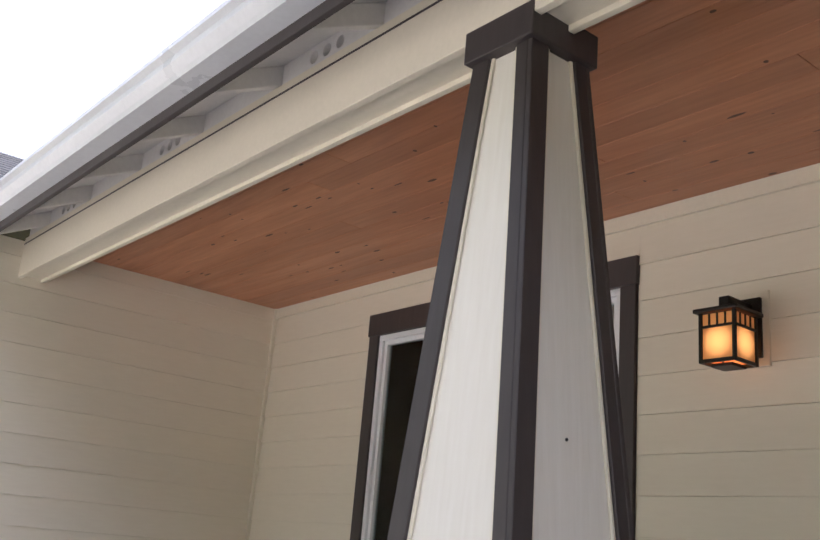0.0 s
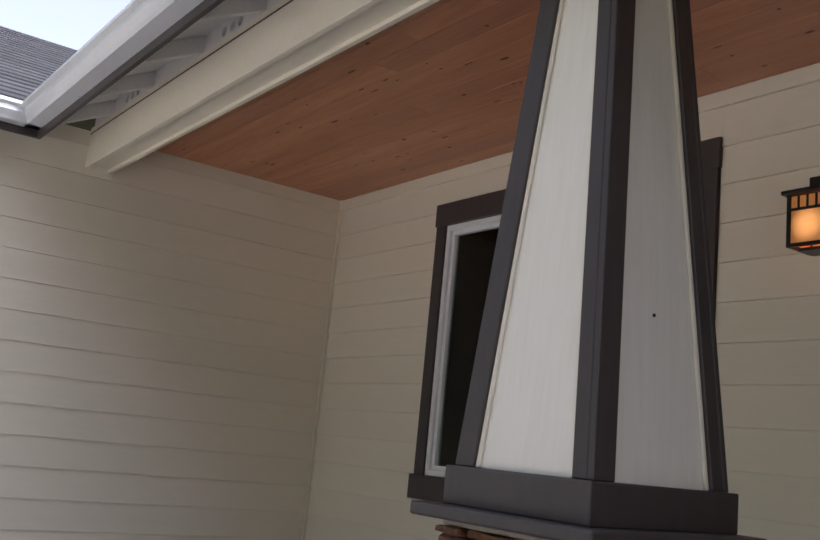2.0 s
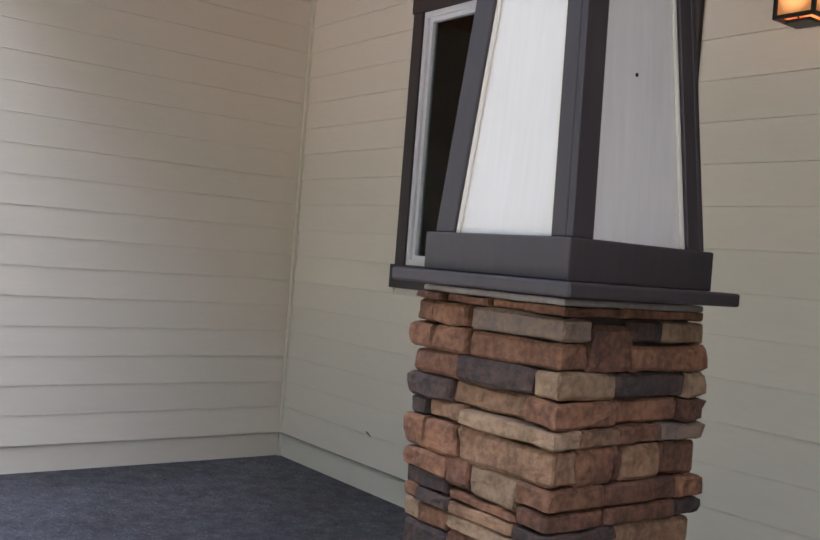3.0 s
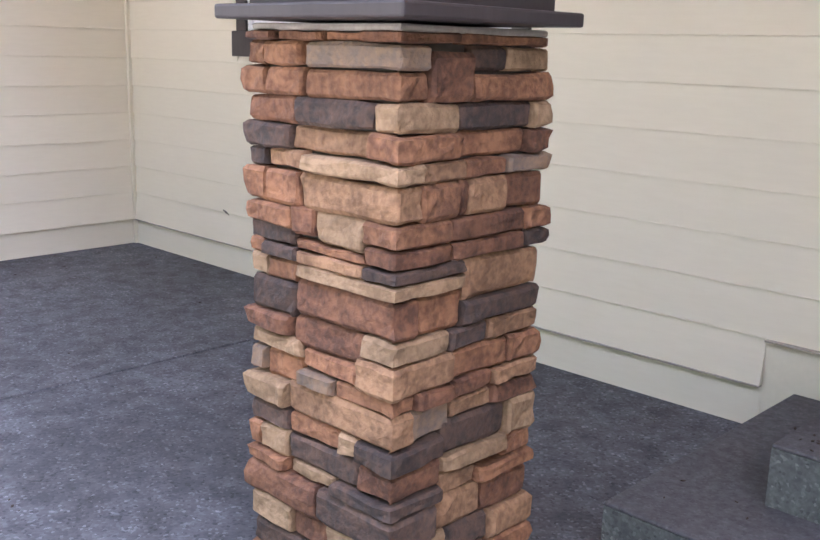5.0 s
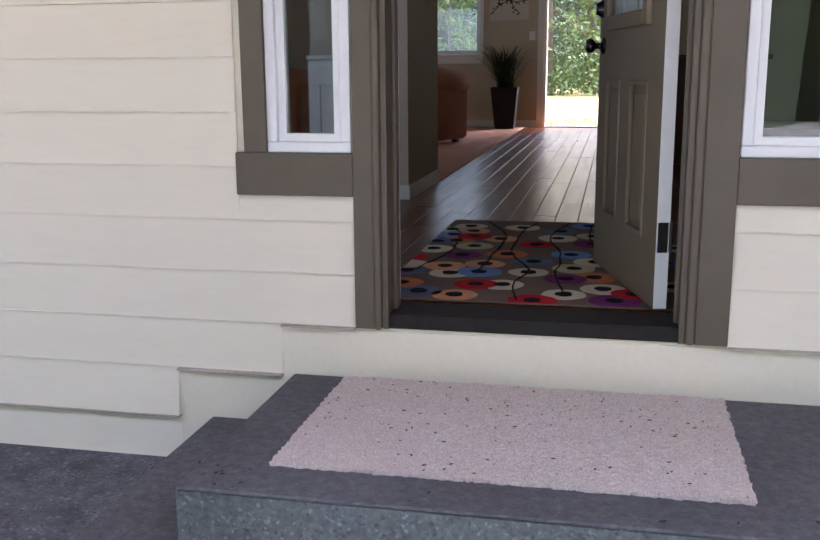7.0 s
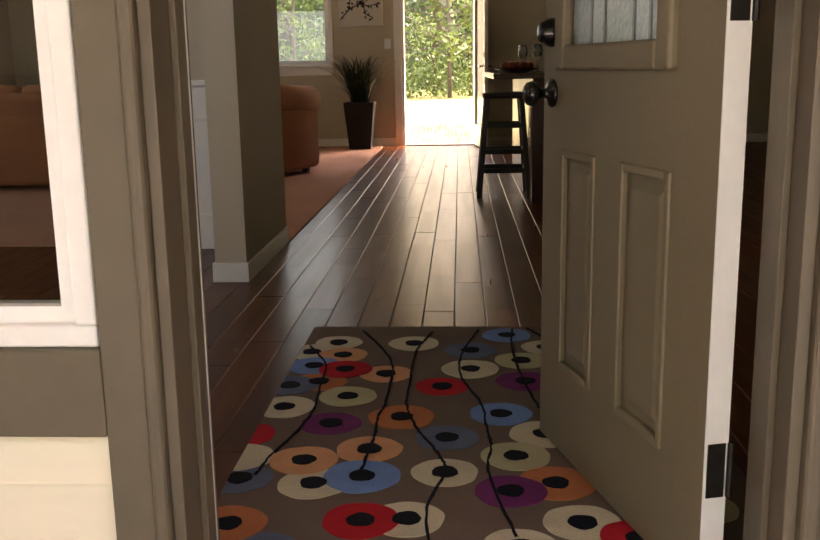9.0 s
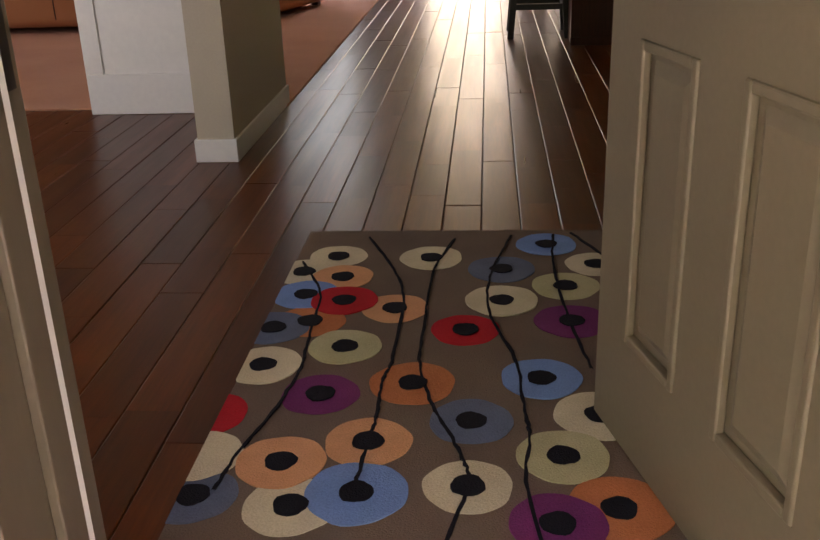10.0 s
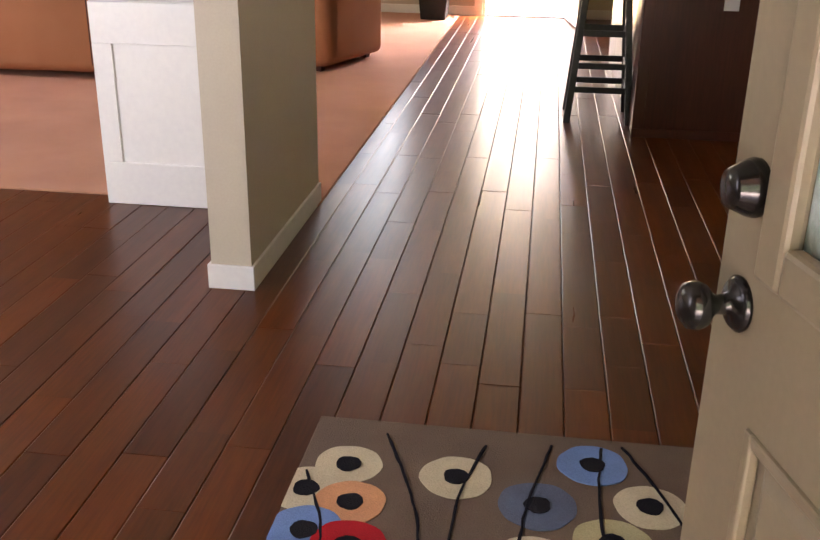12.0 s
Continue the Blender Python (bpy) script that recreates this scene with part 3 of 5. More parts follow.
def stone_arm(bm, side, u0, u1, z0, z1, proud, seed, wrap0, wrap1):
    """One face of a ledge stone: a split, uneven front with worn edges; at a corner it runs on to the arris."""
    g = 0.002
    u0, u1, z0, z1 = u0 + (0 if wrap0 else g), u1 - (0 if wrap1 else g), z0 + g, z1 - g
    turn = Matrix.Rotation(side * math.pi / 2, 4, "Z")
    lean = 0 if wrap0 or wrap1 else rs.uniform(-0.008, 0.008)
    skew = [0 if wrap0 else rs.uniform(-0.006, 0.006), 0 if wrap1 else rs.uniform(-0.006, 0.006)]
    us, vs = (0, 0.045, 0.2, 0.5, 0.8, 0.955, 1), (0, 0.13, 0.5, 0.87, 1)
    grid = []
    for j, fv in enumerate(vs):
        row = []
        for i, fu in enumerate(us):
            at0, at1 = i == 0 and wrap0, i == len(us) - 1 and wrap1
            u = u0 + (u1 - u0) * fu
            if at0 or at1:
                u = math.copysign(PH, u)
            elif i in (0, len(us) - 1):
                u += skew[i > 0] * (fv - 0.5) * 2
            z = z0 + (z1 - z0) * fv
            p = turn @ Vector((u, -PH, z))
            z += (0.0075 if j in (0, 4) else 0.004) * noise.noise(p * 13 + Vector((0, 0, seed * 3.7 + j * 0.3)))
            edge = (0.008 if i in (0, len(us) - 1) and not (at0 or at1) else 0) + (0.009 if j in (0, 4) else 0)
            d = PH + proud - edge + 0.009 * noise.noise(p * 17 + Vector((seed * 5.1, 0, 0))) + 0.006 * noise.noise(p * 42 + Vector((seed * 2.3, 0, 9))) + lean * (fu - 0.5)
            if at0 or at1:
                u = math.copysign(d - 0.003, u)
                d -= 0.003
            row.append(bm.verts.new(turn @ Vector((u, -d, z))))
        grid.append(row)
    for a, b in zip(grid, grid[1:]):
        for i in range(len(us) - 1):
            bm.faces.new((a[i], a[i + 1], b[i + 1], b[i]))
    n_up = len(vs)
    rim = grid[0] + [grid[j][-1] for j in range(1, n_up)] + grid[-1][-2::-1] + [grid[j][0] for j in range(n_up - 2, 0, -1)]
    inv = turn.inverted()
    back = []
    for v in rim:
        q = inv @ v.co
        back.append(bm.verts.new(turn @ Vector((max(-PH + 0.035, min(PH - 0.035, q.x)), -PH + 0.035, q.z))))
    for i in range(len(rim)):
        bm.faces.new((rim[i], back[i], back[(i + 1) % len(rim)], rim[(i + 1) % len(rim)]))


def lay_course(z0, z1, front, right):
    """One course round the pier: each word is a tone, where the stone ends along the face in hundredths, and how far its top and bed step off the course in centimetres."""
    rows = []
    for text in (front, right, front, right):
        row, u = [], 0.0
        for word in text.split():
            head, _, steps = word.partition(":")
            up, down = [float(v) / 100 for v in steps.split(",")] if steps else (0.0, 0.0)
            end = float(head[1:]) / 100
            row.append((head[0], u, end, z0 + down, z1 + up))
            u = end
        rows.append(row)
    first, end_stone = rows[0][0], rows[3][-1]
    rows[3][-1] = (first[0], end_stone[1], 1.0, first[3], first[4])
    for side, row in enumerate(rows):
        for n, (kind, a, b, lo, hi) in enumerate(row):
            if kind == "-" or n == 0:
                continue
            bm = bmesh.new()
            seed = rs.uniform(0, 9)
            last = n == len(row) - 1
            proud = rs.uniform(-0.004, 0.018) if last else rs.uniform(-0.014, 0.014)
            stone_arm(bm, side, -PH + 2 * PH * a, -PH + 2 * PH * b, lo, hi, proud, seed, False, last)
            if last:
                _, a2, b2, _, _ = rows[(side + 1) % 4][0]
                stone_arm(bm, (side + 1) % 4, -PH, -PH + 2 * PH * b2, lo, hi, proud, seed, True, False)
                bmesh.ops.remove_doubles(bm, verts=bm.verts, dist=0.0006)
            part("stone", finish(bm), STONE[kind], pier, "", smooth=False)


TOP = 0.806 - GROUND
COURSES = [
    (0.025, "r20 o52 o75 r100", "r38 o100"), (0.057, "o12 o40 g100", "g18 r45:-1.2,-6.5 d70 y100"), (0.065, "o15 o40 o100", "o18 -45 o100"),
    (0.063, "r34 d85 y100", "y39 d89 y100"), (0.061, "d30 t83 o100", "o39 o86 r100"), (0.045, "d12 t40 y100", "y14 t43 o72 g100"),
    (0.085, "o14 o38 t100", "t15 o40 r46 t72 r100"), (0.054, "o32 r47:1,-1 y80:0.5,-2.2 o100", "o36 r86 o100"), (0.045, "d32:1,0 o80:-2.2,0 r100", "r36 r86 d100"),
    (0.031, "o10:1,0 d35 t80 d100", "d45 t100:0,-7"), (0.036, "y12:0,-2 o35:0,-2 y100", "y45 -100"), (0.094, "d33:-2,-1 r100", "r16 o45 d100:-3.5,0"),
    (0.053, "r30:-1,-1 r79:0,-2.5 y100", "y36 d63 t100"), (0.074, "y37:-1,2 o77:-2.5,0 t100", "t38 o80 o100"), (0.045, "g10:2,0 o36:2,-1 g61 o100", "o15 r40 r69 t100"),
    (0.080, "y27:-1,0 t100", "t15 g40 t69:0,3 r100:0,3"), (0.057, "d27 o65 y77 d100", "d34 d80:3,0 y100:3,-1"), (0.070, "o8 y27 d77 r100", "r34 y80:0,2.5 o100:-1,0"),
    (0.039, "o27 y60 d100", "d34 t60:2.5,0 o100"), (0.087, "r50 d100", "d30 t65 r100"), (0.080, "y30 r55 y100", "y40 d70 t100"), (0.070, "d40 o75 t100", "t30 r70 o100"), (0.060, "o30 g70 r100", "r50 t100"),
]
scale = TOP / sum(c[0] for c in COURSES)
zt = TOP
for h, f, r in COURSES:
    lay_course(zt - h * scale, zt, f, r)
    zt -= h * scale
box_part("mortar_bed", (-PH + 0.004, -PH + 0.004, TOP - 0.002), (PH - 0.004, PH - 0.004, 0.82 - GROUND), surface("pale_mortar", (0.42, 0.38, 0.32), (0.30, 0.27, 0.23), rough=0.95, big=8, fine=60, bump=0.7, depth=0.004), pier, 0.006, "pale mortar under the ledge")


# ---- windows in the front wall ----
def window_unit(name, label, hole, casing, lights=1, bars=None, paint=None):
    """A white vinyl window in a brown cased opening: frame, sashes, panes, grille bars, casing boards."""
    x0, x1, z0, z1 = hole
    ob = tagged(new(name), label, "window", kind="structure")
    fw = 0.035
    for lo, hi in (((x0, -0.012, z0), (x1, 0.07, z0 + fw)), ((x0, -0.012, z1 - fw), (x1, 0.07, z1)), ((x0, -0.012, z0 + fw), (x0 + fw, 0.07, z1 - fw)), ((x1 - fw, -0.012, z0 + fw), (x1, 0.07, z1 - fw))):
        box_part("window_frame", lo, hi, M_VINYL, ob, 0.004)
    w = (x1 - x0 - 2 * fw) / lights
    for i in range(lights):
        a, b = x0 + fw + i * w, x0 + fw + (i + 1) * w
        sw = 0.026
        bm = bmesh.new()
        for c in cells(a, b, z0 + fw, z1 - fw, [(a + sw, b - sw, z0 + fw + sw, z1 - fw - sw)]):
            add_box(bm, (c[0], 0.008, c[2]), (c[1], 0.05, c[3]))
        part("sash", finish(bm), M_VINYL, ob)
        pane = box_part("pane", (a + sw, 0.028, z0 + fw + sw), (b - sw, 0.032, z1 - fw - sw), M_GLASS, ob)
        pane.visible_shadow = False
        if bars:
            zb = bars
            box_part("grille_bar", (a + sw, 0.033, zb - 0.008), (b - sw, 0.042, zb + 0.008), M_VINYL, ob)
            for q in (1, 2):
                xb = a + sw + (b - a - 2 * sw) * q / 3
                box_part("grille_bar", (xb - 0.008, 0.0332, zb + 0.008), (xb + 0.008, 0.042, z1 - fw - sw), M_VINYL, ob)
    for lo, hi in casing:
        box_part("casing", lo, hi, paint or M_TRIM, ob, 0.003)
    return ob


x0, x1, z0, z1 = PORCH_WIN
window_unit("window_porch", "white vinyl porch window with a grille, in dark brown casing", PORCH_WIN, [
    ((x0 - 0.09, -0.026, z0), (x0, -0.0005, z1)), ((x1, -0.026, z0), (x1 + 0.09, -0.0005, z1)),
    ((x0 - 0.10, -0.032, z1), (x1 + 0.10, -0.0005, z1 + 0.14)), ((x0 - 0.115, -0.04, z0 - 0.14), (x1 + 0.115, -0.0005, z0))], 2, 1.87, M_POST)
for nm, (a, b, c, d), s in (("window_left_sidelight", SIDE_L, -1), ("window_right_sidelight", SIDE_R, 1)):
    e0, e1 = (a - 0.078, a) if s < 0 else (b, b + 0.078)
    k0, k1 = (a - 0.108, -0.612) if s < 0 else (0.578, b + 0.108)
    window_unit(nm, "narrow white vinyl sidelight beside the front door, in brown casing", (a, b, c, d), [
        ((e0, -0.026, c), (e1, -0.0005, d)), ((k0, -0.030, c - 0.14), (k1, -0.0005, c)), ((k0, -0.030, d), (k1, -0.0005, d + 0.14))])

# ---- front door ----
frame1 = structure("door_frame", "brown painted front door frame with casing, threshold and weatherstrip", "door frame")
box_part("casing", (-0.612, -0.028, DZ), (-0.545, -0.0005, 2.2), M_TRIM, frame1, 0.003)
box_part("casing", (0.478, -0.028, DZ), (0.578, -0.0005, 2.2), M_TRIM, frame1, 0.003)
box_part("casing", (-0.545, -0.028, 2.06), (0.478, -0.0005, 2.2), M_TRIM, frame1, 0.003)
for x0, x1 in ((-0.545, -0.52), (0.45, 0.478)):
    bm = bmesh.new()
    add_box(bm, (x0, -0.04, DZ), (x1, -0.0005, 2.06))
    part("brickmould", finish(bm, 0.009, 3), M_TRIM, frame1)
box_part("jamb", (-0.52, -0.02, DZ), (-0.50, 0.17, 2.06), M_TRIM, frame1, 0.002)
box_part("jamb", (0.43, -0.02, DZ), (0.45, 0.17, 2.06), M_TRIM, frame1, 0.002)
box_part("jamb", (-0.50, -0.02, 2.04), (0.43, 0.17, 2.06), M_TRIM, frame1, 0.002)
box_part("stop", (-0.50, 0.065, DZ), (-0.488, 0.11, 2.04), M_TRIM, frame1, 0.002)
box_part("stop", (0.418, 0.045, DZ), (0.43, 0.08, 2.04), M_TRIM, frame1, 0.002)
box_part("weatherstrip", (-0.499, 0.111, DZ + 0.02), (-0.490, 0.124, 2.04), M_VINYL, frame1, 0.0, "white weatherstrip")
box_part("strike_plate", (-0.4995, 0.13, 0.84), (-0.497, 0.155, 0.96), M_BLACK, frame1)
box_part("threshold", (-0.52, -0.012, DZ), (0.45, 0.17, DZ + 0.05), surface("threshold_dark", (0.018, 0.016, 0.015), (0.03, 0.026, 0.023), rough=0.75, bump=0.1, spec=0.2), frame1, 0.006, "dark threshold")
ANG = -75
W, T = 0.828, 0.044
door = thing("front_door", "open tan craftsman front door with two panels below a leaded light", "door", "", (0.358, 0.178, 0.016, ANG))
# leaf local: x from -W to 0, outer face at y = 0
HT = 2.02
lite = (-0.69, -0.185, 0.955, 1.86)
pans = [(-0.705, -0.505, 0.215, 0.745), (-0.378, -0.160, 0.215, 0.745)]
bm = bmesh.new()
for a, b, c, d in cells(-W, 0, 0, HT, pans + [lite]):
    add_box(bm, (a, 0, c), (b, T, d))
bmesh.ops.remove_doubles(bm, verts=bm.verts, dist=1e-5)
leaf = part("leaf", finish(bm), M_DOOR, door)
edge = box_part("hinge_edge", (-0.0005, 0.0, 0), (0.003, T, HT), M_VINYL, door, 0, "white painted hinge edge")
for a, b, c, d in pans:
    bm = bmesh.new()
    # sunk border, then a raised field with sloped edges
    add_box(bm, (a, 0.012, c), (b, T - 0.012, d))
    ring_o = [(a + 0.03, 0.012, c + 0.03), (b - 0.03, 0.012, c + 0.03), (b - 0.03, 0.012, d - 0.03), (a + 0.03, 0.012, d - 0.03)]
    ring_i = [(a + 0.05, 0.003, c + 0.05), (b - 0.05, 0.003, c + 0.05), (b - 0.05, 0.003, d - 0.05), (a + 0.05, 0.003, d - 0.05)]
    o = [bm.verts.new(p) for p in ring_o]
    i2 = [bm.verts.new(p) for p in ring_i]
    for k in range(4):
        bm.faces.new((o[k], o[(k + 1) % 4], i2[(k + 1) % 4], i2[k]))
    bm.faces.new(i2)
    part("panel", finish(bm), M_DOOR, door)
    bm = bmesh.new()
    for lo, hi in (((a, c), (a + 0.018, d)), ((b - 0.018, c), (b, d)), ((a + 0.018, c), (b - 0.018, c + 0.018)), ((a + 0.018, d - 0.018), (b - 0.018, d))):
        add_box(bm, (lo[0], -0.005, lo[1]), (hi[0], 0.012, hi[1]))
    part("panel_moulding", finish(bm, 0.004, 2), M_DOOR, door)
a, b, c, d = lite
for yy, y2 in ((-0.018, 0.006), (T - 0.006, T + 0.018)):
    bm = bmesh.new()
    for lo, hi in (((a - 0.03, c - 0.03), (a + 0.025, d + 0.03)), ((b - 0.025, c - 0.03), (b + 0.03, d + 0.03)), ((a + 0.025, c - 0.03), (b - 0.025, c + 0.025)), ((a + 0.025, d - 0.025), (b - 0.025, d + 0.03))):
        add_box(bm, (lo[0], yy, lo[1]), (hi[0], y2, hi[1]))
    part("light_frame", finish(bm, 0.007, 2), M_DOOR, door)
# opaque pale blue: daylight scattered by the glass is put into the colour
pane = box_part("pane", (a + 0.002, 0.018, c + 0.002), (b - 0.002, 0.026, d - 0.002), surface("daylit_glass", (0.62, 0.72, 0.76), (0.45, 0.56, 0.60), rough=0.12, big=14, fine=90, bump=0.8, depth=0.003, spec=0.8), door, 0, "leaded textured glass")
pane.visible_shadow = False
M_LEAD = surface("zinc_came", (0.35, 0.36, 0.38), (0.25, 0.26, 0.28), rough=0.35, metal=0.9, bump=0.1)
for u in (0.22, 0.36, 0.64, 0.78):
    xx = a + (b - a) * u
    box_part("came", (xx - 0.004, 0.013, c + 0.003), (xx + 0.004, 0.017, d - 0.003), M_LEAD, door)
for v in (0.14, 0.3, 0.62, 0.86):
    zz = c + (d - c) * v
    box_part("came", (a + 0.003, 0.0125, zz - 0.004), (b - 0.003, 0.0165, zz + 0.004), M_LEAD, door)
M_KNOB = surface("oil_rubbed_bronze", (0.03, 0.028, 0.028), (0.05, 0.047, 0.045), rough=0.22, metal=0.85, bump=0.03)


def turned_part(name, profile, at, rx, material, parent, label=""):
    bm = bmesh.new()
    add_turned(bm, profile, 24)
    bmesh.ops.transform(bm, matrix=pose(*at, rx, 0, 0), verts=bm.verts)
    return part(name, finish(bm), material, parent, label, smooth=True)


for rx, yy in ((90, 0.0), (-90, T)):
    turned_part("knob", [(0.033, 0), (0.034, 0.004), (0.028, 0.010), (0.013, 0.014), (0.0115, 0.030), (0.016, 0.036), (0.026, 0.044), (0.0295, 0.054), (0.027, 0.064), (0.018, 0.071), (0.004, 0.073)], (-W + 0.06, yy, 0.872), rx, M_KNOB, door, "dark bronze knob")
    turned_part("deadbolt", [(0.033, 0), (0.034, 0.006), (0.031, 0.016), (0.024, 0.03), (0.022, 0.034), (0.004, 0.035)], (-W + 0.06, yy, 1.012), rx, M_KNOB, door, "dark bronze deadbolt")
for zz in (0.19, 1.0, 1.82):
    box_part("hinge", (0.0032, 0.004, zz), (0.006, T - 0.006, zz + 0.10), M_BLACK, door, 0.001, "black hinge leaf")
    bm = bmesh.new()
    add_tube(bm, [(0.004, T + 0.004, zz), (0.004, T + 0.004, zz + 0.10)], 0.006)
    part("hinge_pin", finish(bm), M_BLACK, door)

# ---- entry mat ----
mat = thing("doormat", "pinkish grey short-pile carpet mat on the upper step", "mat", "", (0, 0, DZ - LAP, 0))
M_MAT = speckled("mat_pile", (0.74, 0.63, 0.575), (0.80, 0.70, 0.63), (0.30, 0.29, 0.28), rough=0.95, size=360, bump=1.0)
bm = bmesh.new()
rm = random.Random(3)
nx, ny = 120, 74
gx, gy = (-0.648, 0.575), (-0.772, -0.035)
vs = [[bm.verts.new((gx[0] + (gx[1] - gx[0]) * i / nx + (rm.uniform(-0.004, 0.004)), gy[0] + (gy[1] - gy[0]) * j / ny + rm.uniform(-0.004, 0.004), 0.012 + rm.uniform(-0.003, 0.003))) for i in range(nx + 1)] for j in range(ny + 1)]
for j in range(ny):
    for i in range(nx):
        bm.faces.new((vs[j][i], vs[j][i + 1], vs[j + 1][i + 1], vs[j + 1][i]))
rim = vs[0] + [vs[j][-1] for j in range(1, ny + 1)] + vs[-1][-2::-1] + [vs[j][0] for j in range(ny - 1, 0, -1)]
low = [bm.verts.new((v.co.x + rm.uniform(-0.004, 0.004), v.co.y + rm.uniform(-0.003, 0.003), 0.001)) for v in rim]
for i in range(len(rim)):
    bm.faces.new((rim[i], low[i], low[(i + 1) % len(rim)], rim[(i + 1) % len(rim)]))
part("mat_body", finish(bm), M_MAT, mat)

# ---- wall lantern ----
LX, LY = -1.835, -0.175
lamp1 = thing("wall_lantern", "lit black metal mission wall lantern with amber glass", "wall lamp", "", (LX, LY, 1.875, 0))
M_AMBER = emitter("amber_glass", (1.0, 0.42, 0.12), 0.3)
nt = M_AMBER.node_tree
tc, dist, rg = nt.nodes.new("ShaderNodeTexCoord"), nt.nodes.new("ShaderNodeVectorMath"), nt.nodes.new("ShaderNodeMapRange")
dist.operation = "DISTANCE"
dist.inputs[1].default_value = (0, 0, 0.085)
rg.inputs["From Min"].default_value, rg.inputs["From Max"].default_value, rg.inputs["To Min"].default_value, rg.inputs["To Max"].default_value = 0.074, 0.104, 0.52, 0.035
nt.links.new(tc.outputs["Object"], dist.inputs[0])
nt.links.new(dist.outputs["Value"], rg.inputs["Value"])
nt.links.new(rg.outputs[0], nt.nodes["Principled BSDF"].inputs["Emission Strength"])
hb = 0.076
for sx in (-1, 1):
    for sy in (-1, 1):
        box_part("post", (sx * hb - 0.007, sy * hb - 0.007, 0), (sx * hb + 0.007, sy * hb + 0.007, 0.205), M_BLACK, lamp1, 0.001)
for s in range(4):
    r = Matrix.Rotation(s * math.pi / 2, 4, "Z")
    for nm, lo, hi, m in (("rail", (-hb, -hb - 0.006, 0.0), (hb, -hb + 0.006, 0.014), M_BLACK), ("rail", (-hb, -hb - 0.006, 0.142), (hb, -hb + 0.006, 0.152), M_BLACK),
                          ("slat", (-0.040, -hb - 0.004, 0.152), (-0.033, -hb + 0.004, 0.2), M_BLACK), ("slat", (-0.0035, -hb - 0.004, 0.152), (0.0035, -hb + 0.004, 0.2), M_BLACK), ("slat", (0.033, -hb - 0.004, 0.152), (0.040, -hb + 0.004, 0.2), M_BLACK),
                          ("glass_pane", (-hb + 0.008, -hb + 0.001, 0.014), (hb - 0.008, -hb + 0.003, 0.2), None)):
        bm = bmesh.new()
        add_box(bm, lo, hi)
        bmesh.ops.transform(bm, matrix=r, verts=bm.verts)
        part(nm, finish(bm), m or M_AMBER, lamp1, "" if m else "glowing amber glass")
box_part("mounting_block", (-0.09, 0.158, 0.02), (0.09, 0.1735, 0.34), M_CREAM, lamp1, 0.003, "cream mounting block")
box_part("foot", (-0.05, -0.05, -0.012), (0.05, 0.05, 0.001), M_BLACK, lamp1, 0.003)
box_part("roof", (-0.10, -0.10, 0.205), (0.10, 0.10, 0.222), M_BLACK, lamp1, 0.004)
box_part("roof_top", (-0.045, -0.045, 0.222), (0.045, 0.045, 0.238), M_BLACK, lamp1, 0.006)
box_part("arm", (-0.024, -0.03, 0.236), (0.024, 0.155, 0.282), M_BLACK, lamp1, 0.004)
box_part("back_plate", (-0.06, 0.140, 0.055), (0.06, 0.158, 0.31), M_BLACK, lamp1, 0.004)

# ---- interior shell ----
IY = 0.15
structure("ceiling_inside", "cream painted ceiling indoors", "ceiling", (XL, IY, 2.72), (5.0, BACK, 2.8), M_CEIL)
BWIN = (-2.50, -1.68, 1.02, 2.42)
BDOOR = (-0.78, 0.16, -0.05, 2.08)
wall_mesh("wall_back", "tan painted back wall with a window and a door", M_WALL, XL, 5.0, -0.35, 2.72, BACK, BACK + 0.16, [BWIN, BDOOR])
# the left wall's opening is out of view, added to let in side light
wall_mesh("wall_left_inside", "tan painted left wall indoors", M_WALL, IY, BACK, -0.35, 2.72, XL - 0.15, XL, [(5.2, 7.4, 0.9, 2.1)], along="y")
wall_mesh("wall_right_inside", "tan painted right wall indoors", M_WALL, 0.0, BACK, -0.35, 2.72, 5.0, 5.15, along="y")
wall_mesh("wall_front_inside", "tan painted inner face of the front wall", M_WALL, XL, 5.0, -0.1, 2.72, IY, IY + 0.012, FRONT_HOLES)
wall_hall = wall_mesh("wall_hall_stub", "tan painted end of the wall between hall and dining room", M_WALL, 2.843, 3.87, -0.02, 2.72, -1.19, -1.045, along="y")
wall_dining = wall_mesh("wall_dining", "tan wall with white wainscot beside the dining room opening", M_WALL, -1.945, -1.19, -0.02, 2.72, 3.70, 3.83)
bb = structure("baseboard", "white baseboards", "baseboard")
for lo, hi in (((-1.202, 2.831, 0), (-1.033, 2.843, 0.09)), ((-1.045, 2.843, 0), (-1.033, 3.87, 0.09)), ((-1.202, 2.843, 0), (-1.19, 3.68, 0.09)), ((-5.0, BACK - 0.013, 0), (-0.87, BACK, 0.10)), ((0.25, BACK - 0.013, 0), (5.0, BACK, 0.10))):
    box_part("baseboard_strip", lo, hi, M_WHITE, bb, 0.003)
wains = structure("trim_wainscot", "white panelled wainscot with a cap rail on the dining room wall", "wainscot")
box_part("backing", (-1.955, 3.688, 0), (-1.2025, 3.6995, 0.88), M_WHITE, wains)
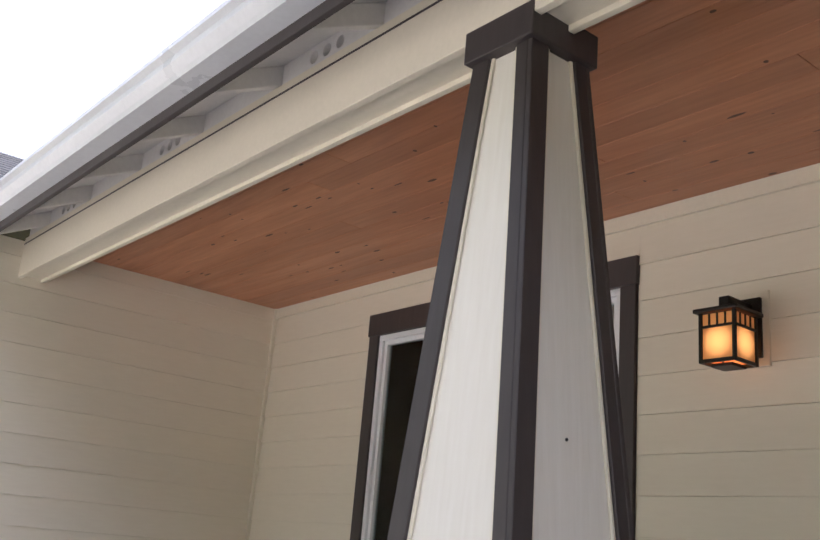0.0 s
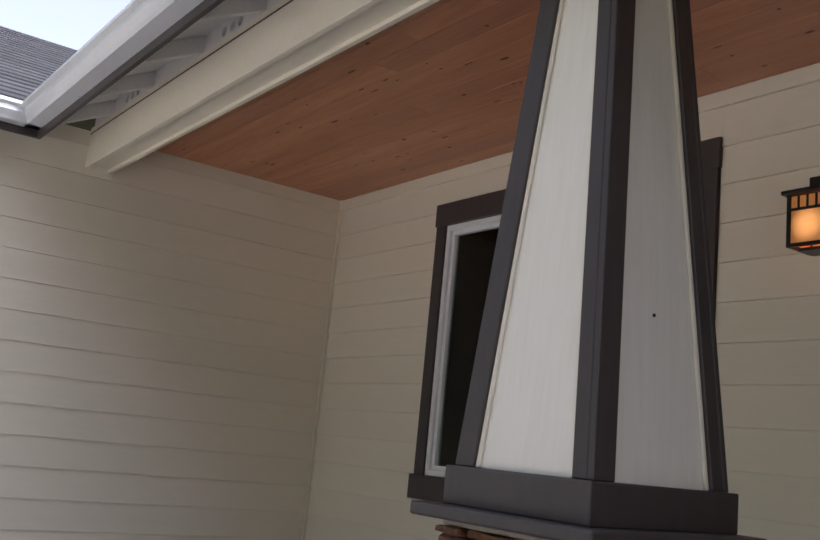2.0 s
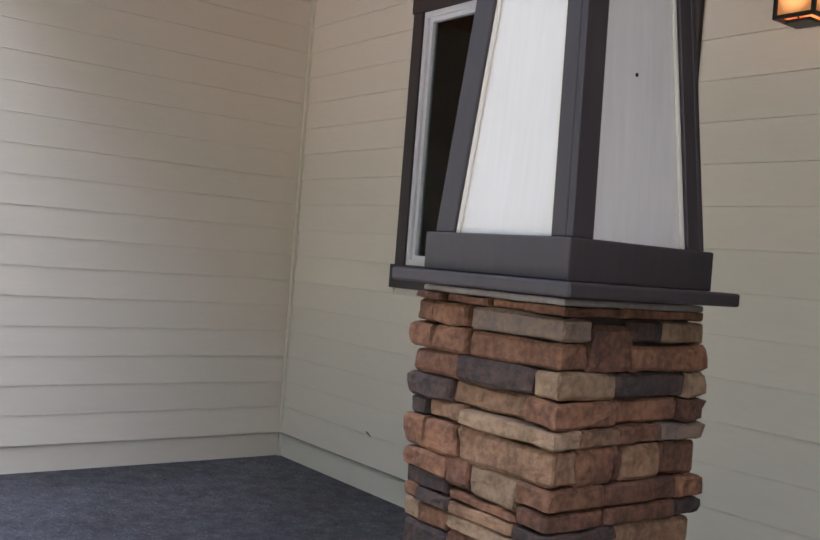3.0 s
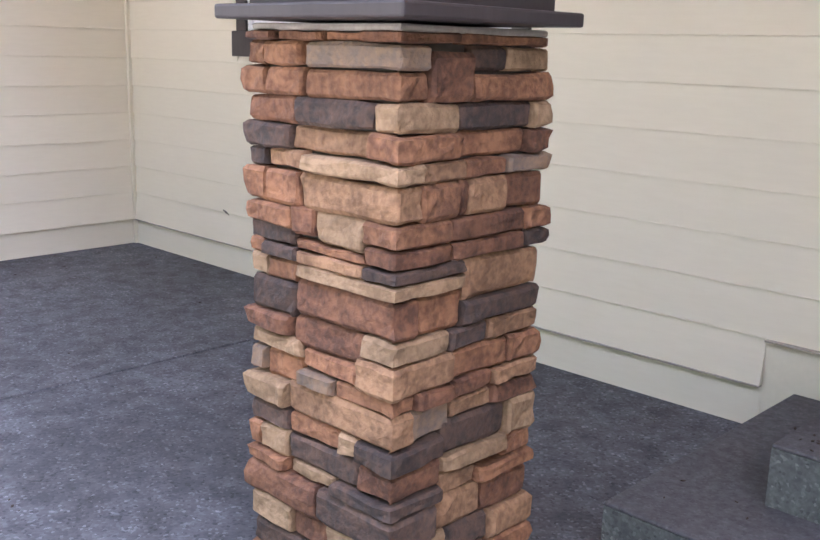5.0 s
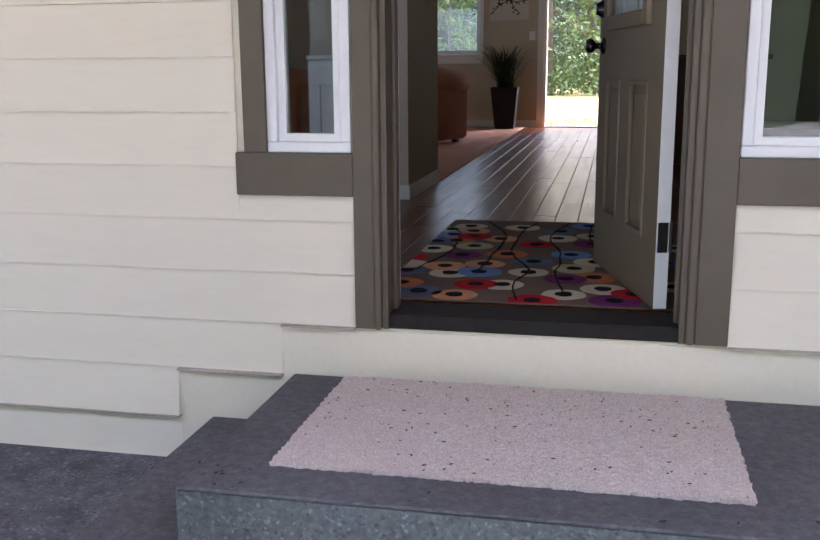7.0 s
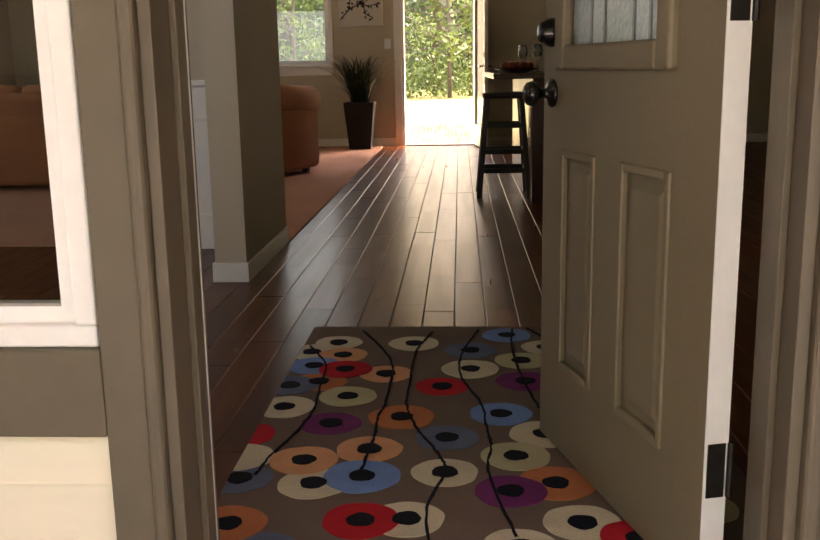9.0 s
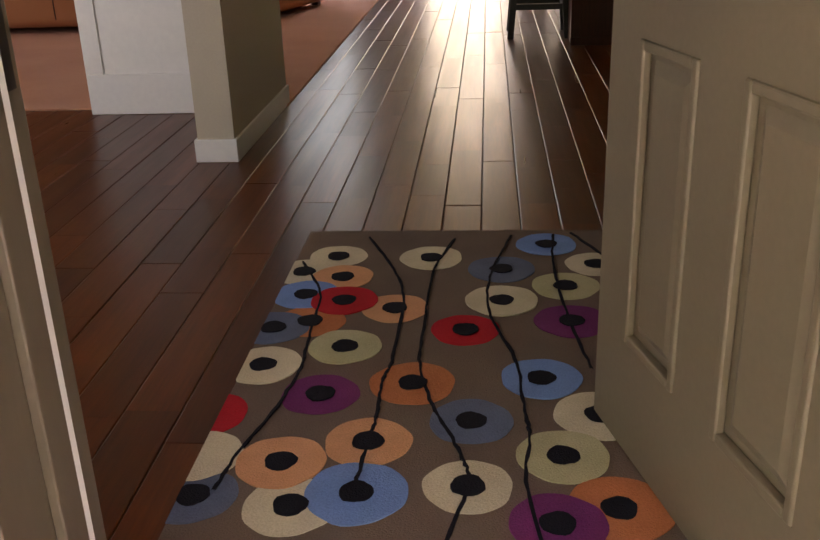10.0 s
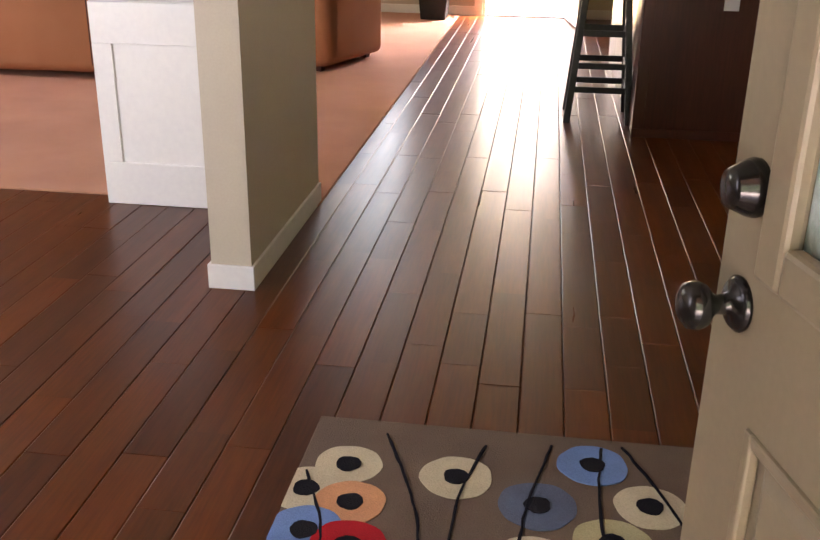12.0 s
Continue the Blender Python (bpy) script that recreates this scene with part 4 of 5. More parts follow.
box_part("end_board", (-1.957, 3.688, 0), (-1.9455, 3.84, 0.88), M_WHITE, wains, 0.002)
box_part("rail", (-1.957, 3.676, 0.70), (-1.2025, 3.688, 0.87), M_WHITE, wains, 0.003)
box_part("rail", (-1.957, 3.676, 0.0), (-1.2025, 3.688, 0.19), M_WHITE, wains, 0.003)
box_part("stile", (-1.957, 3.676, 0.19), (-1.87, 3.688, 0.70), M_WHITE, wains, 0.003)
box_part("stile", (-1.29, 3.676, 0.19), (-1.2025, 3.688, 0.70), M_WHITE, wains, 0.003)
box_part("cap_rail", (-1.965, 3.655, 0.88), (-1.2025, 3.70, 0.91), M_WHITE, wains, 0.006)

# ---- carpet ----
bm = bmesh.new()
add_box(bm, (XL, 3.79, -0.03), (-1.03, BACK, 0.008))
tagged(mesh_object("floor_carpet", finish(bm, 0.004, 1), M_CARPET), "peach short-pile carpet in the living room", "carpet", kind="structure")
box_part("subfloor", (XL, IY, -0.09), (5.0, BACK, -0.031), M_STEP_TOP, structure("floor_base", "floor base under planks and carpet", "floor"))

# ---- back door, window, picture, switch ----
bd = structure("door_back", "open white back door with glass and dark handle", "door")
for lo, hi in (((-0.87, BACK - 0.02, 0), (-0.78, BACK - 0.0005, 2.17)), ((0.16, BACK - 0.02, 0), (0.25, BACK - 0.0005, 2.17)), ((-0.78, BACK - 0.02, 2.08), (0.16, BACK - 0.0005, 2.17))):
    box_part("casing", lo, hi, M_WHITE, bd, 0.003)
for lo, hi in (((-0.78, BACK, 0), (-0.745, BACK + 0.16, 2.08)), ((0.13, BACK, 0), (0.16, BACK + 0.16, 2.08))):
    box_part("jamb", lo, hi, M_WHITE, bd, 0.003)
box_part("sill", (-0.745, BACK - 0.01, -0.05), (0.13, BACK + 0.2, 0.012), M_BLACK, bd, 0.004)
bleaf = new("leaf")
bleaf.parent = bd
bleaf.matrix_world = pose(0.145, BACK - 0.01, 0.02, 0, 0, 82)
bm = bmesh.new()
for c in cells(-0.86, 0, 0, 2.03, [(-0.74, -0.12, 0.25, 1.9)]):
    add_box(bm, (c[0], 0, c[2]), (c[1], 0.04, c[3]))
part("door_rails", finish(bm), M_WHITE, bleaf)
box_part("pane", (-0.74, 0.016, 0.25), (-0.12, 0.022, 1.9), M_GLASS, bleaf)
for yy, s in ((0.0, -1), (0.04, 1)):
    bm = bmesh.new()
    add_tube(bm, [(-0.80, yy, 0.95), (-0.80, yy + s * 0.05, 0.95), (-0.70, yy + s * 0.055, 0.95)], 0.010)
    part("lever", finish(bm), M_KNOB, bleaf, "dark lever handle")
box_part("lock_plate", (-0.83, -0.008, 1.05), (-0.77, 0.048, 1.11), M_KNOB, bleaf, 0.004)
bleaf.matrix_world = pose(0.145, BACK - 0.01, 0.02, 0, 0, 98)
bw = structure("window_back", "white vinyl living room window with a white sill", "window")
a, b, c, d = BWIN
bm = bmesh.new()
for q in cells(a, b, c, d, [(a + 0.05, b - 0.05, c + 0.05, d - 0.05)]):
    add_box(bm, (q[0], BACK + 0.05, q[2]), (q[1], BACK + 0.12, q[3]))
part("window_frame", finish(bm), M_VINYL, bw)
pn = box_part("pane", (a + 0.05, BACK + 0.08, c + 0.05), (b - 0.05, BACK + 0.085, d - 0.05), M_GLASS, bw)
pn.visible_shadow = False
box_part("window_sill", (a - 0.06, BACK - 0.04, c - 0.03), (b + 0.06, BACK + 0.05, c), M_WHITE, bw, 0.004)
box_part("apron", (a - 0.04, BACK - 0.016, c - 0.13), (b + 0.04, BACK - 0.0005, c - 0.031), M_WHITE, bw, 0.003)
for lo, hi in (((a - 0.07, BACK - 0.018, c), (a, BACK - 0.0005, d)), ((b, BACK - 0.018, c), (b + 0.05, BACK - 0.0005, d)), ((a - 0.07, BACK - 0.018, d), (b + 0.05, BACK - 0.0005, d + 0.09))):
    box_part("casing", lo, hi, M_WHITE, bw, 0.003)
art = thing("wall_picture", "pale square canvas print of a dark leafy branch", "picture", "", (-1.27, BACK, 1.47, 0))
box_part("canvas", (-0.27, -0.035, 0), (0.27, -0.001, 0.56), surface("canvas", (0.62, 0.60, 0.54), (0.56, 0.54, 0.48), rough=0.9, fine=200), art, 0.004)
M_INK = surface("ink", (0.02, 0.02, 0.018), rough=0.9, bump=0)
rb = random.Random(21)
bm = bmesh.new()
limbs = [[(-0.26, 0.08), (-0.15, 0.2), (-0.02, 0.27), (0.12, 0.38), (0.24, 0.43)], [(-0.15, 0.2), (-0.12, 0.35), (-0.02, 0.5)], [(-0.02, 0.27), (0.1, 0.24), (0.22, 0.27)], [(-0.26, 0.4), (-0.17, 0.46), (-0.1, 0.53)], [(0.02, 0.3), (0.06, 0.15), (0.15, 0.1)]]
for ln in limbs:
    add_tube(bm, [(x, -0.0365, z) for x, z in ln], 0.006, 5)
    for (xa, za), (xb, zb) in zip(ln, ln[1:]):
        for q in range(5):
            f = rb.random()
            x, z = xa + (xb - xa) * f + rb.uniform(-0.03, 0.03), za + (zb - za) * f + rb.uniform(-0.03, 0.03)
            w, h, an = rb.uniform(0.014, 0.028), rb.uniform(0.006, 0.011), rb.uniform(0, 3.1)
            x, z = max(-0.24, min(0.24, x)), max(0.03, min(0.53, z))
            bm.faces.new([bm.verts.new((x + w * math.cos(p) * math.cos(an) - h * math.sin(p) * math.sin(an), -0.038, z + w * math.cos(p) * math.sin(an) + h * math.sin(p) * math.cos(an))) for p in (math.tau * k / 8 for k in range(8))])
part("branch_print", bm, M_INK, art, "dark branch with leaves")
sw = thing("light_switch", "white wall switch plate beside the back door", "switch", "", (-0.95, BACK, 1.2, 0))
box_part("plate", (-0.04, -0.008, 0), (0.04, -0.0005, 0.12), M_VINYL, sw, 0.003)
box_part("rocker", (-0.015, -0.012, 0.03), (0.015, -0.008, 0.09), M_VINYL, sw, 0.002)

# ---- plant in a tall planter ----
plant = thing("potted_plant", "grassy green plant in a tall black square planter", "plant", "", (-1.27, 10.25, 0.008, 0))
bm = bmesh.new()
add_prism(bm, [(-0.13, -0.13, 0), (0.13, -0.13, 0), (0.13, 0.13, 0), (-0.13, 0.13, 0)], (0, 0, 0.56))
for v in bm.verts:
    if v.co.z > 0.3:
        v.co.x *= 1.42
        v.co.y *= 1.42
part("planter", finish(bm, 0.008), M_POT, plant, "tall black tapered planter")
rp = random.Random(8)
bm = bmesh.new()
for i in range(330):
    an, out, up = rp.uniform(0, math.tau), rp.uniform(0.16, 0.66), rp.uniform(0.35, 1.0)
    base = Vector((rp.uniform(-0.1, 0.1), rp.uniform(-0.1, 0.1), 0.55))
    dv, sd = Vector((math.cos(an), math.sin(an), 0)), Vector((-math.sin(an), math.cos(an), 0))
    prev = None
    for k in range(6):
        f = k / 5
        p = base + dv * out * f ** 1.4 + Vector((0, 0, up * (f - 0.42 * f ** 2.5)))
        w = 0.011 * (1 - f) + 0.001
        cur = (bm.verts.new(p - sd * w), bm.verts.new(p + sd * w))
        if prev:
            bm.faces.new((prev[0], prev[1], cur[1], cur[0]))
        prev = cur
part("leaves", bm, M_PLANT, plant, "arching grassy leaves")

# ---- sofa and armchair ----
def soft_box(lo, hi, r, name, parent, label="", mat_=None):
    bm = bmesh.new()
    add_box(bm, lo, hi)
    return part(name, finish(bm, r, 5), mat_ or M_SOFA, parent, label, smooth=True)


def seating(name, label, at, width, depth, seats):
    """Upholstered seating with rolled arms; its back is at local y = 0, its right end at x = 0."""
    ob = thing(name, label, "sofa" if seats > 1 else "armchair", "", at)
    soft_box((-width, 0.0, 0.04), (0, 0.24, 0.80), 0.07, "backrest", ob)
    soft_box((-width + 0.02, 0.1, 0.05), (-0.02, depth, 0.42), 0.04, "base", ob)
    for x0 in (-0.22, -width):
        soft_box((x0, 0.03, 0.04), (x0 + 0.22, depth, 0.62), 0.06, "arm", ob)
        bm = bmesh.new()
        add_tube(bm, [(x0 + 0.11, 0.0, 0.70), (x0 + 0.11, 0.02, 0.70), (x0 + 0.11, depth - 0.02, 0.66), (x0 + 0.11, depth + 0.02, 0.66)], [0.11, 0.14, 0.14, 0.11], 20)
        part("arm_roll", finish(bm), M_SOFA, ob, "", smooth=True)
    w = (width - 0.46) / seats
    for i in range(seats):
        x0 = -width + 0.23 + i * w
        soft_box((x0, 0.26, 0.42), (x0 + w - 0.01, depth + 0.02, 0.56), 0.05, "seat_cushion", ob)
        soft_box((x0, 0.2, 0.5), (x0 + w - 0.01, 0.42, 0.86), 0.07, "back_cushion", ob)
    for x in (-0.12, -width + 0.12):
        for y in (0.1, depth - 0.1):
            box_part("foot", (x - 0.03, y - 0.03, 0), (x + 0.03, y + 0.03, 0.05), M_CHERRY, ob)
    bm = bmesh.new()
    add_tube(bm, [(-0.3, 0.002, 0.10), (-0.3, -0.002, 0.76)], 0.005, 6)
    part("piping", bm, M_CHERRY, ob, "dark piping down the back")
    return ob


seating("sofa", "long rust orange upholstered sofa with its back to the dining room", (-2.95, 6.30, 0.008, 2), 2.1, 0.95, 3)
seating("armchair", "rust orange upholstered armchair with rolled arms, turned half away", (-1.68, 6.85, 0.008, -18), 1.05, 0.92, 1)
pil = thing("throw_pillow", "brown and cream patterned throw pillow leaning in the sofa corner", "pillow", "", (-1.95, 7.25, 0.56, -18))
soft_box((-0.21, -0.07, 0), (0.21, 0.07, 0.40), 0.065, "cover", pil, "", surface("pillow_cloth", (0.30, 0.16, 0.10), (0.06, 0.03, 0.02), rough=0.9, big=9, fine=30, amount=0.3))

# ---- kitchen island and bar stool ----
island = thing("kitchen_island", "dark cherry kitchen island with a stone counter overhang", "island", "", (0.45, 5.38, 0, 0))
box_part("body", (0, 0, 0), (0.95, 2.6, 0.87), M_CHERRY, island, 0.004)
box_part("kick_strip", (-0.006, -0.006, 0), (0.956, 0.0, 0.05), M_CHERRY, island, 0.002)
box_part("corner_stile", (-0.004, -0.005, 0.05), (0.06, -0.0005, 0.87), M_CHERRY, island, 0.002)
box_part("counter", (-0.28, -0.06, 0.87), (1.0, 2.66, 0.91), M_COUNTER, island, 0.01, "polished brown stone counter")
box_part("outlet", (0.42, -0.012, 0.72), (0.50, -0.0005, 0.84), M_VINYL, island, 0.003, "white outlet plate")
stool = thing("bar_stool", "black wooden bar stool with splayed legs beside the island", "stool", "", (0.265, 5.85, 0, 0))
SH = 0.77
bm = bmesh.new()
add_box(bm, (-0.16, -0.16, SH - 0.045), (0.16, 0.16, SH))
part("seat", finish(bm, 0.02, 3), M_STOOL, stool)
legp = []
for sx in (-1, 1):
    for sy in (-1, 1):
        bm = bmesh.new()
        t0, b0 = Vector((sx * 0.125, sy * 0.125, SH - 0.04)), Vector((sx * 0.185, sy * 0.185, 0))
        add_prism(bm, [b0 + Vector(o) for o in ((-0.02, -0.02, 0), (0.02, -0.02, 0), (0.02, 0.02, 0), (-0.02, 0.02, 0))], t0 - b0)
        part("leg", finish(bm, 0.004), M_STOOL, stool)
for z, w in ((0.20, 0.165), (0.34, 0.153), (0.53, 0.14)):
    for s in range(4):
        bm = bmesh.new()
        add_box(bm, (-w, -w - 0.011, z - 0.018), (w, -w + 0.011, z + 0.018))
        bmesh.ops.transform(bm, matrix=Matrix.Rotation(s * math.pi / 2, 4, "Z"), verts=bm.verts)
        part("rung", finish(bm, 0.003), M_STOOL, stool)
dish = thing("fruit_platter", "low dark red platter on the island counter", "platter", "", (0.36, 5.75, 0.91, 0))
bm = bmesh.new()
add_turned(bm, [(0.06, 0), (0.08, 0.006), (0.16, 0.03), (0.165, 0.034), (0.155, 0.032), (0.07, 0.012)], 24)
part("bowl", finish(bm), M_CHERRY, dish, "", smooth=True)
for q in range(7):
    bm = bmesh.new()
    bmesh.ops.create_icosphere(bm, subdivisions=2, radius=0.036)
    for v in bm.verts:
        v.co.z *= 0.9
    bmesh.ops.translate(bm, verts=bm.verts, vec=(0.085 * math.cos(q * 1.05) * (q > 0), 0.085 * math.sin(q * 1.05) * (q > 0), 0.052))
    part("fruit", bm, surface("red_fruit", (0.25, 0.035, 0.02), (0.32, 0.08, 0.03), rough=0.35, bump=0), dish, "", smooth=True)
M_CLEAR = glass("drinking_glass", (0.92, 0.95, 0.95))
for x, y in ((0.42, 6.05), (0.52, 5.92)):
    g = thing("wine_glass", "clear stemmed wine glass on the island counter", "glass", "glasses on the island", (x, y, 0.91, 0))
    bm = bmesh.new()
    add_turned(bm, [(0.034, 0), (0.034, 0.003), (0.005, 0.008), (0.004, 0.09), (0.02, 0.105), (0.036, 0.135), (0.036, 0.17), (0.030, 0.205), (0.029, 0.205), (0.034, 0.17), (0.034, 0.137), (0.003, 0.11)], 20)
    part("goblet", bm, M_CLEAR, g, "", smooth=True)

# ---- entry rug ----
rug = thing("entry_rug", "taupe rug with round multicoloured flowers on dark stems", "rug", "", (0, 0, 0.0, 0))
RX0, RX1, RY0, RY1 = -0.612, 0.60, 0.215, 2.035
M_RUG = surface("rug_taupe", (0.18, 0.13, 0.10), (0.14, 0.10, 0.08), rough=0.95, big=5, fine=260, bump=0.8, depth=0.003, spec=0.1)
box_part("field", (RX0, RY0, 0.0), (RX1, RY1, 0.008), M_RUG, rug, 0.003)
DYES = {"c": (0.66, 0.58, 0.42), "p": (0.72, 0.36, 0.19), "b": (0.18, 0.30, 0.62), "r": (0.50, 0.02, 0.03), "o": (0.55, 0.19, 0.08), "s": (0.13, 0.16, 0.25), "v": (0.19, 0.035, 0.15), "l": (0.52, 0.48, 0.29), "k": (0.012, 0.012, 0.018)}
M_DYE = {k: surface("rug_dye_" + k, c, tuple(q * 0.74 for q in c), rough=0.95, big=9, fine=260, bump=0.8, depth=0.003, spec=0.1) for k, c in DYES.items()}
FLOWERS = "c-.493,1.818 c-.572,1.704 p-.459,1.667 b-.540,1.550 r-.434,1.513 p-.299,1.468 o-.501,1.391 s-.585,1.354 l-.396,1.256 c-.568,1.164 v-.418,1.039 o-.227,1.089 r-.640,.953 c-.612,.805 p-.451,.787 p-.296,.861 s-.588,.680 b-.298,.697 s-.100,.938 b.047,1.113 r-.120,1.347 c-.226,1.806 s-.030,1.722 b.102,1.909 c-.032,1.515 l.135,1.609 c.228,1.758 v.134,1.397 c.155,.967 l.072,.820 c-.102,.722 c-.408,.656 o.155,.665 v.049,.620 r-.278,.471 c.055,.361 c.192,.470 r-.049,.250 v.234,.290 r.300,.400 s-.470,.330 b.290,1.180 p.330,1.500 c.320,.800 o.420,1.650 s.430,1.0 l.450,.55 c.500,1.35 c-.180,.480 o-.560,.450 p-.330,.290"
rf = random.Random(4)


def flat_shape(bm, cx, cy, r, z, n, wob, sx=1.0):
    ring = []
    ph = [rf.uniform(0, 6.3) for _ in range(3)]
    for k in range(n):
        a = math.tau * k / n
        q = r * (1 + wob * (math.sin(3 * a + ph[0]) * 0.5 + math.sin(5 * a + ph[1]) * 0.35 + math.sin(9 * a + ph[2]) * 0.25))
        ring.append((max(RX0, min(RX1, cx + q * math.cos(a) * sx)), max(RY0, min(RY1, cy + q * math.sin(a))), z))
    a = [bm.verts.new(p) for p in ring]
    b = [bm.verts.new((p[0], p[1], 0.0075)) for p in ring]
    bm.faces.new(a)
    for k in range(n):
        bm.faces.new((b[k], b[(k + 1) % n], a[(k + 1) % n], a[k]))


for n, item in enumerate(FLOWERS.split()):
    kind, (fx, fy) = item[0], [float(v) for v in item[1:].split(",")]
    r = rf.uniform(0.080, 0.092)
    z = 0.0090 + 0.0005 * (n % 5)
    bm = bmesh.new()
    flat_shape(bm, fx, fy, r, z, 40, 0.035)
    part("flower", bm, M_DYE[kind], rug)
    if fx > RX0 + 0.01:
        bm = bmesh.new()
        flat_shape(bm, fx, fy, 0.031, 0.0124, 20, 0.08)
        part("flower_centre", bm, M_DYE["k"], rug)
STEMS = ["-.421,1.969 -.332,1.742 -.284,1.540 -.280,1.208 -.293,1.089 -.290,.949 -.296,.861 -.303,.709", "-.164,1.954 -.213,1.718 -.219,1.391 -.216,1.171 -.172,.973 -.118,.822 -.102,.722 -.14,.5 -.1,.23",
         ".002,1.981 -.057,1.696 -.064,1.449 -.008,1.204 .007,.984 .013,.889 .002,.710 .05,.4", ".127,1.988 .112,1.736 .128,1.411 .157,1.154", "-.588,1.776 -.502,1.555 -.492,1.351 -.479,1.155 -.499,.986 -.538,.810 -.553,.693", ".18,2.0 .26,1.8 .34,1.5 .30,1.2"]
for text in STEMS:
    pts = [Vector([float(v) for v in p.split(",")] + [0]) for p in text.split()]
    fine = []
    for i in range(len(pts) - 1):
        p0, p1, p2, p3 = pts[max(i - 1, 0)], pts[i], pts[i + 1], pts[min(i + 2, len(pts) - 1)]
        for k in range(8):
            f = k / 8
            fine.append(0.5 * ((2 * p1) + (p2 - p0) * f + (2 * p0 - 5 * p1 + 4 * p2 - p3) * f * f + (3 * p1 - p0 - 3 * p2 + p3) * f ** 3))
    fine.append(pts[-1])
    bm = bmesh.new()
    prev = None
    for i, p in enumerate(fine):
        d = (fine[min(i + 1, len(fine) - 1)] - fine[max(i - 1, 0)]).normalized()
        p = p + Vector((rf.gauss(0, 0.0011), rf.gauss(0, 0.0011), 0))
        s2 = Vector((-d.y, d.x, 0)) * (0.0033 + rf.uniform(-0.001, 0.001))
        cur = [bm.verts.new((q.x, q.y, z)) for q, z in ((p - s2, 0.0076), (p - s2, 0.0118), (p + s2, 0.0118), (p + s2, 0.0076))]
        if prev:
            for k in range(3):
                bm.faces.new((prev[k], prev[k + 1], cur[k + 1], cur[k]))
        prev = cur
    part("stem", finish(bm), M_DYE["k"], rug)

# ---- yard and trees behind the house, added woods around ----
rt = random.Random(17)


def tree(x, y, h, r, kind, material, label):
    ob = thing("tree", label, "tree", "trees behind the house", (x, y, GROUND - 0.08, rt.uniform(0, 360)))
    bm = bmesh.new()
    add_tube(bm, [(0, 0, 0), (0.1 * r, 0, h * 0.3), (0, 0.1, h * 0.65), (0, 0, h)], [r, r * 0.8, r * 0.5, r * 0.1], 10)
    part("trunk", bm, M_BARK, ob, "", smooth=True)
    bm = bmesh.new()
    bl = bmesh.new()
    for i in range(int(h * 3.2)):
        z = h * rt.uniform(0.10 if kind == "fir" else 0.22, 0.98)
        an = rt.uniform(0, math.tau)
        ln = (h - z) * 0.22 + 0.9 if kind == "fir" else rt.uniform(1.4, 3.6)
        tip = Vector((math.cos(an) * ln, math.sin(an) * ln, z + (-0.15 if kind == "fir" else 0.35) * ln))
        add_tube(bl, [(0, 0, z), tip * 0.55 + Vector((0, 0, z * 0.45 + 0.1)), tip], [0.04, 0.028, 0.008], 5)
        for q in range(26):
            f = rt.uniform(0.3, 1.0)
            c = Vector((0, 0, z)).lerp(tip, f) + Vector([rt.gauss(0, 0.4) for _ in range(3)])
            for w in range(2):
                u = Vector([rt.uniform(-1, 1) for _ in range(3)]).normalized() * rt.uniform(0.1, 0.24)
                v = Vector([rt.uniform(-1, 1) for _ in range(3)]).normalized() * rt.uniform(0.05, 0.13)
                bm.faces.new([bm.verts.new(c + s) for s in (-u, -v * 0.8, u, v)])
    part("limbs", bl, M_BARK, ob)
    part("crown", bm, material, ob, "uneven leafy crown")
    return ob


for x, y, h, r, kind in ((-3.6, 52, 20, 0.34, "leafy"), (0.9, 55, 24, 0.42, "fir"), (-1.4, 58, 22, 0.38, "fir"), (3.0, 53, 19, 0.3, "leafy"), (-7.5, 54, 20, 0.34, "leafy"), (-10.5, 57, 24, 0.4, "fir"), (-13.0, 53, 18, 0.3, "leafy"), (-5.4, 60, 25, 0.42, "fir"), (5.2, 59, 24, 0.4, "fir"), (-16.5, 58, 22, 0.36, "leafy"), (-0.6, 51.5, 9, 0.14, "leafy"), (1.8, 51, 7, 0.12, "leafy"), (-9.0, 51, 8, 0.12, "leafy")):
    tree(x, y, h, r, kind, M_LEAF2 if kind == "leafy" else M_LEAF, "tall conifer with grey bark at the yard's edge" if kind == "fir" else "leafy young tree in sun at the yard's edge")
bm = bmesh.new()
for i in range(5200):
    c = Vector((rt.uniform(-22, 9), rt.uniform(50, 60), GROUND + abs(rt.gauss(0.5, 1.6))))
    for w in range(3):
        u = Vector([rt.uniform(-1, 1) for _ in range(3)]).normalized() * rt.uniform(0.08, 0.22)
        v = Vector([rt.uniform(-1, 1) for _ in range(3)]).normalized() * rt.uniform(0.05, 0.12)
        o = Vector([rt.gauss(0, 0.2) for _ in range(3)])
        bm.faces.new([bm.verts.new(c + o + s) for s in (-u, -v, u, v)])
tagged(mesh_object("undergrowth", bm, M_LEAF2), "leafy undergrowth below the trees", "bushes", kind="stuff")
bm = bmesh.new()
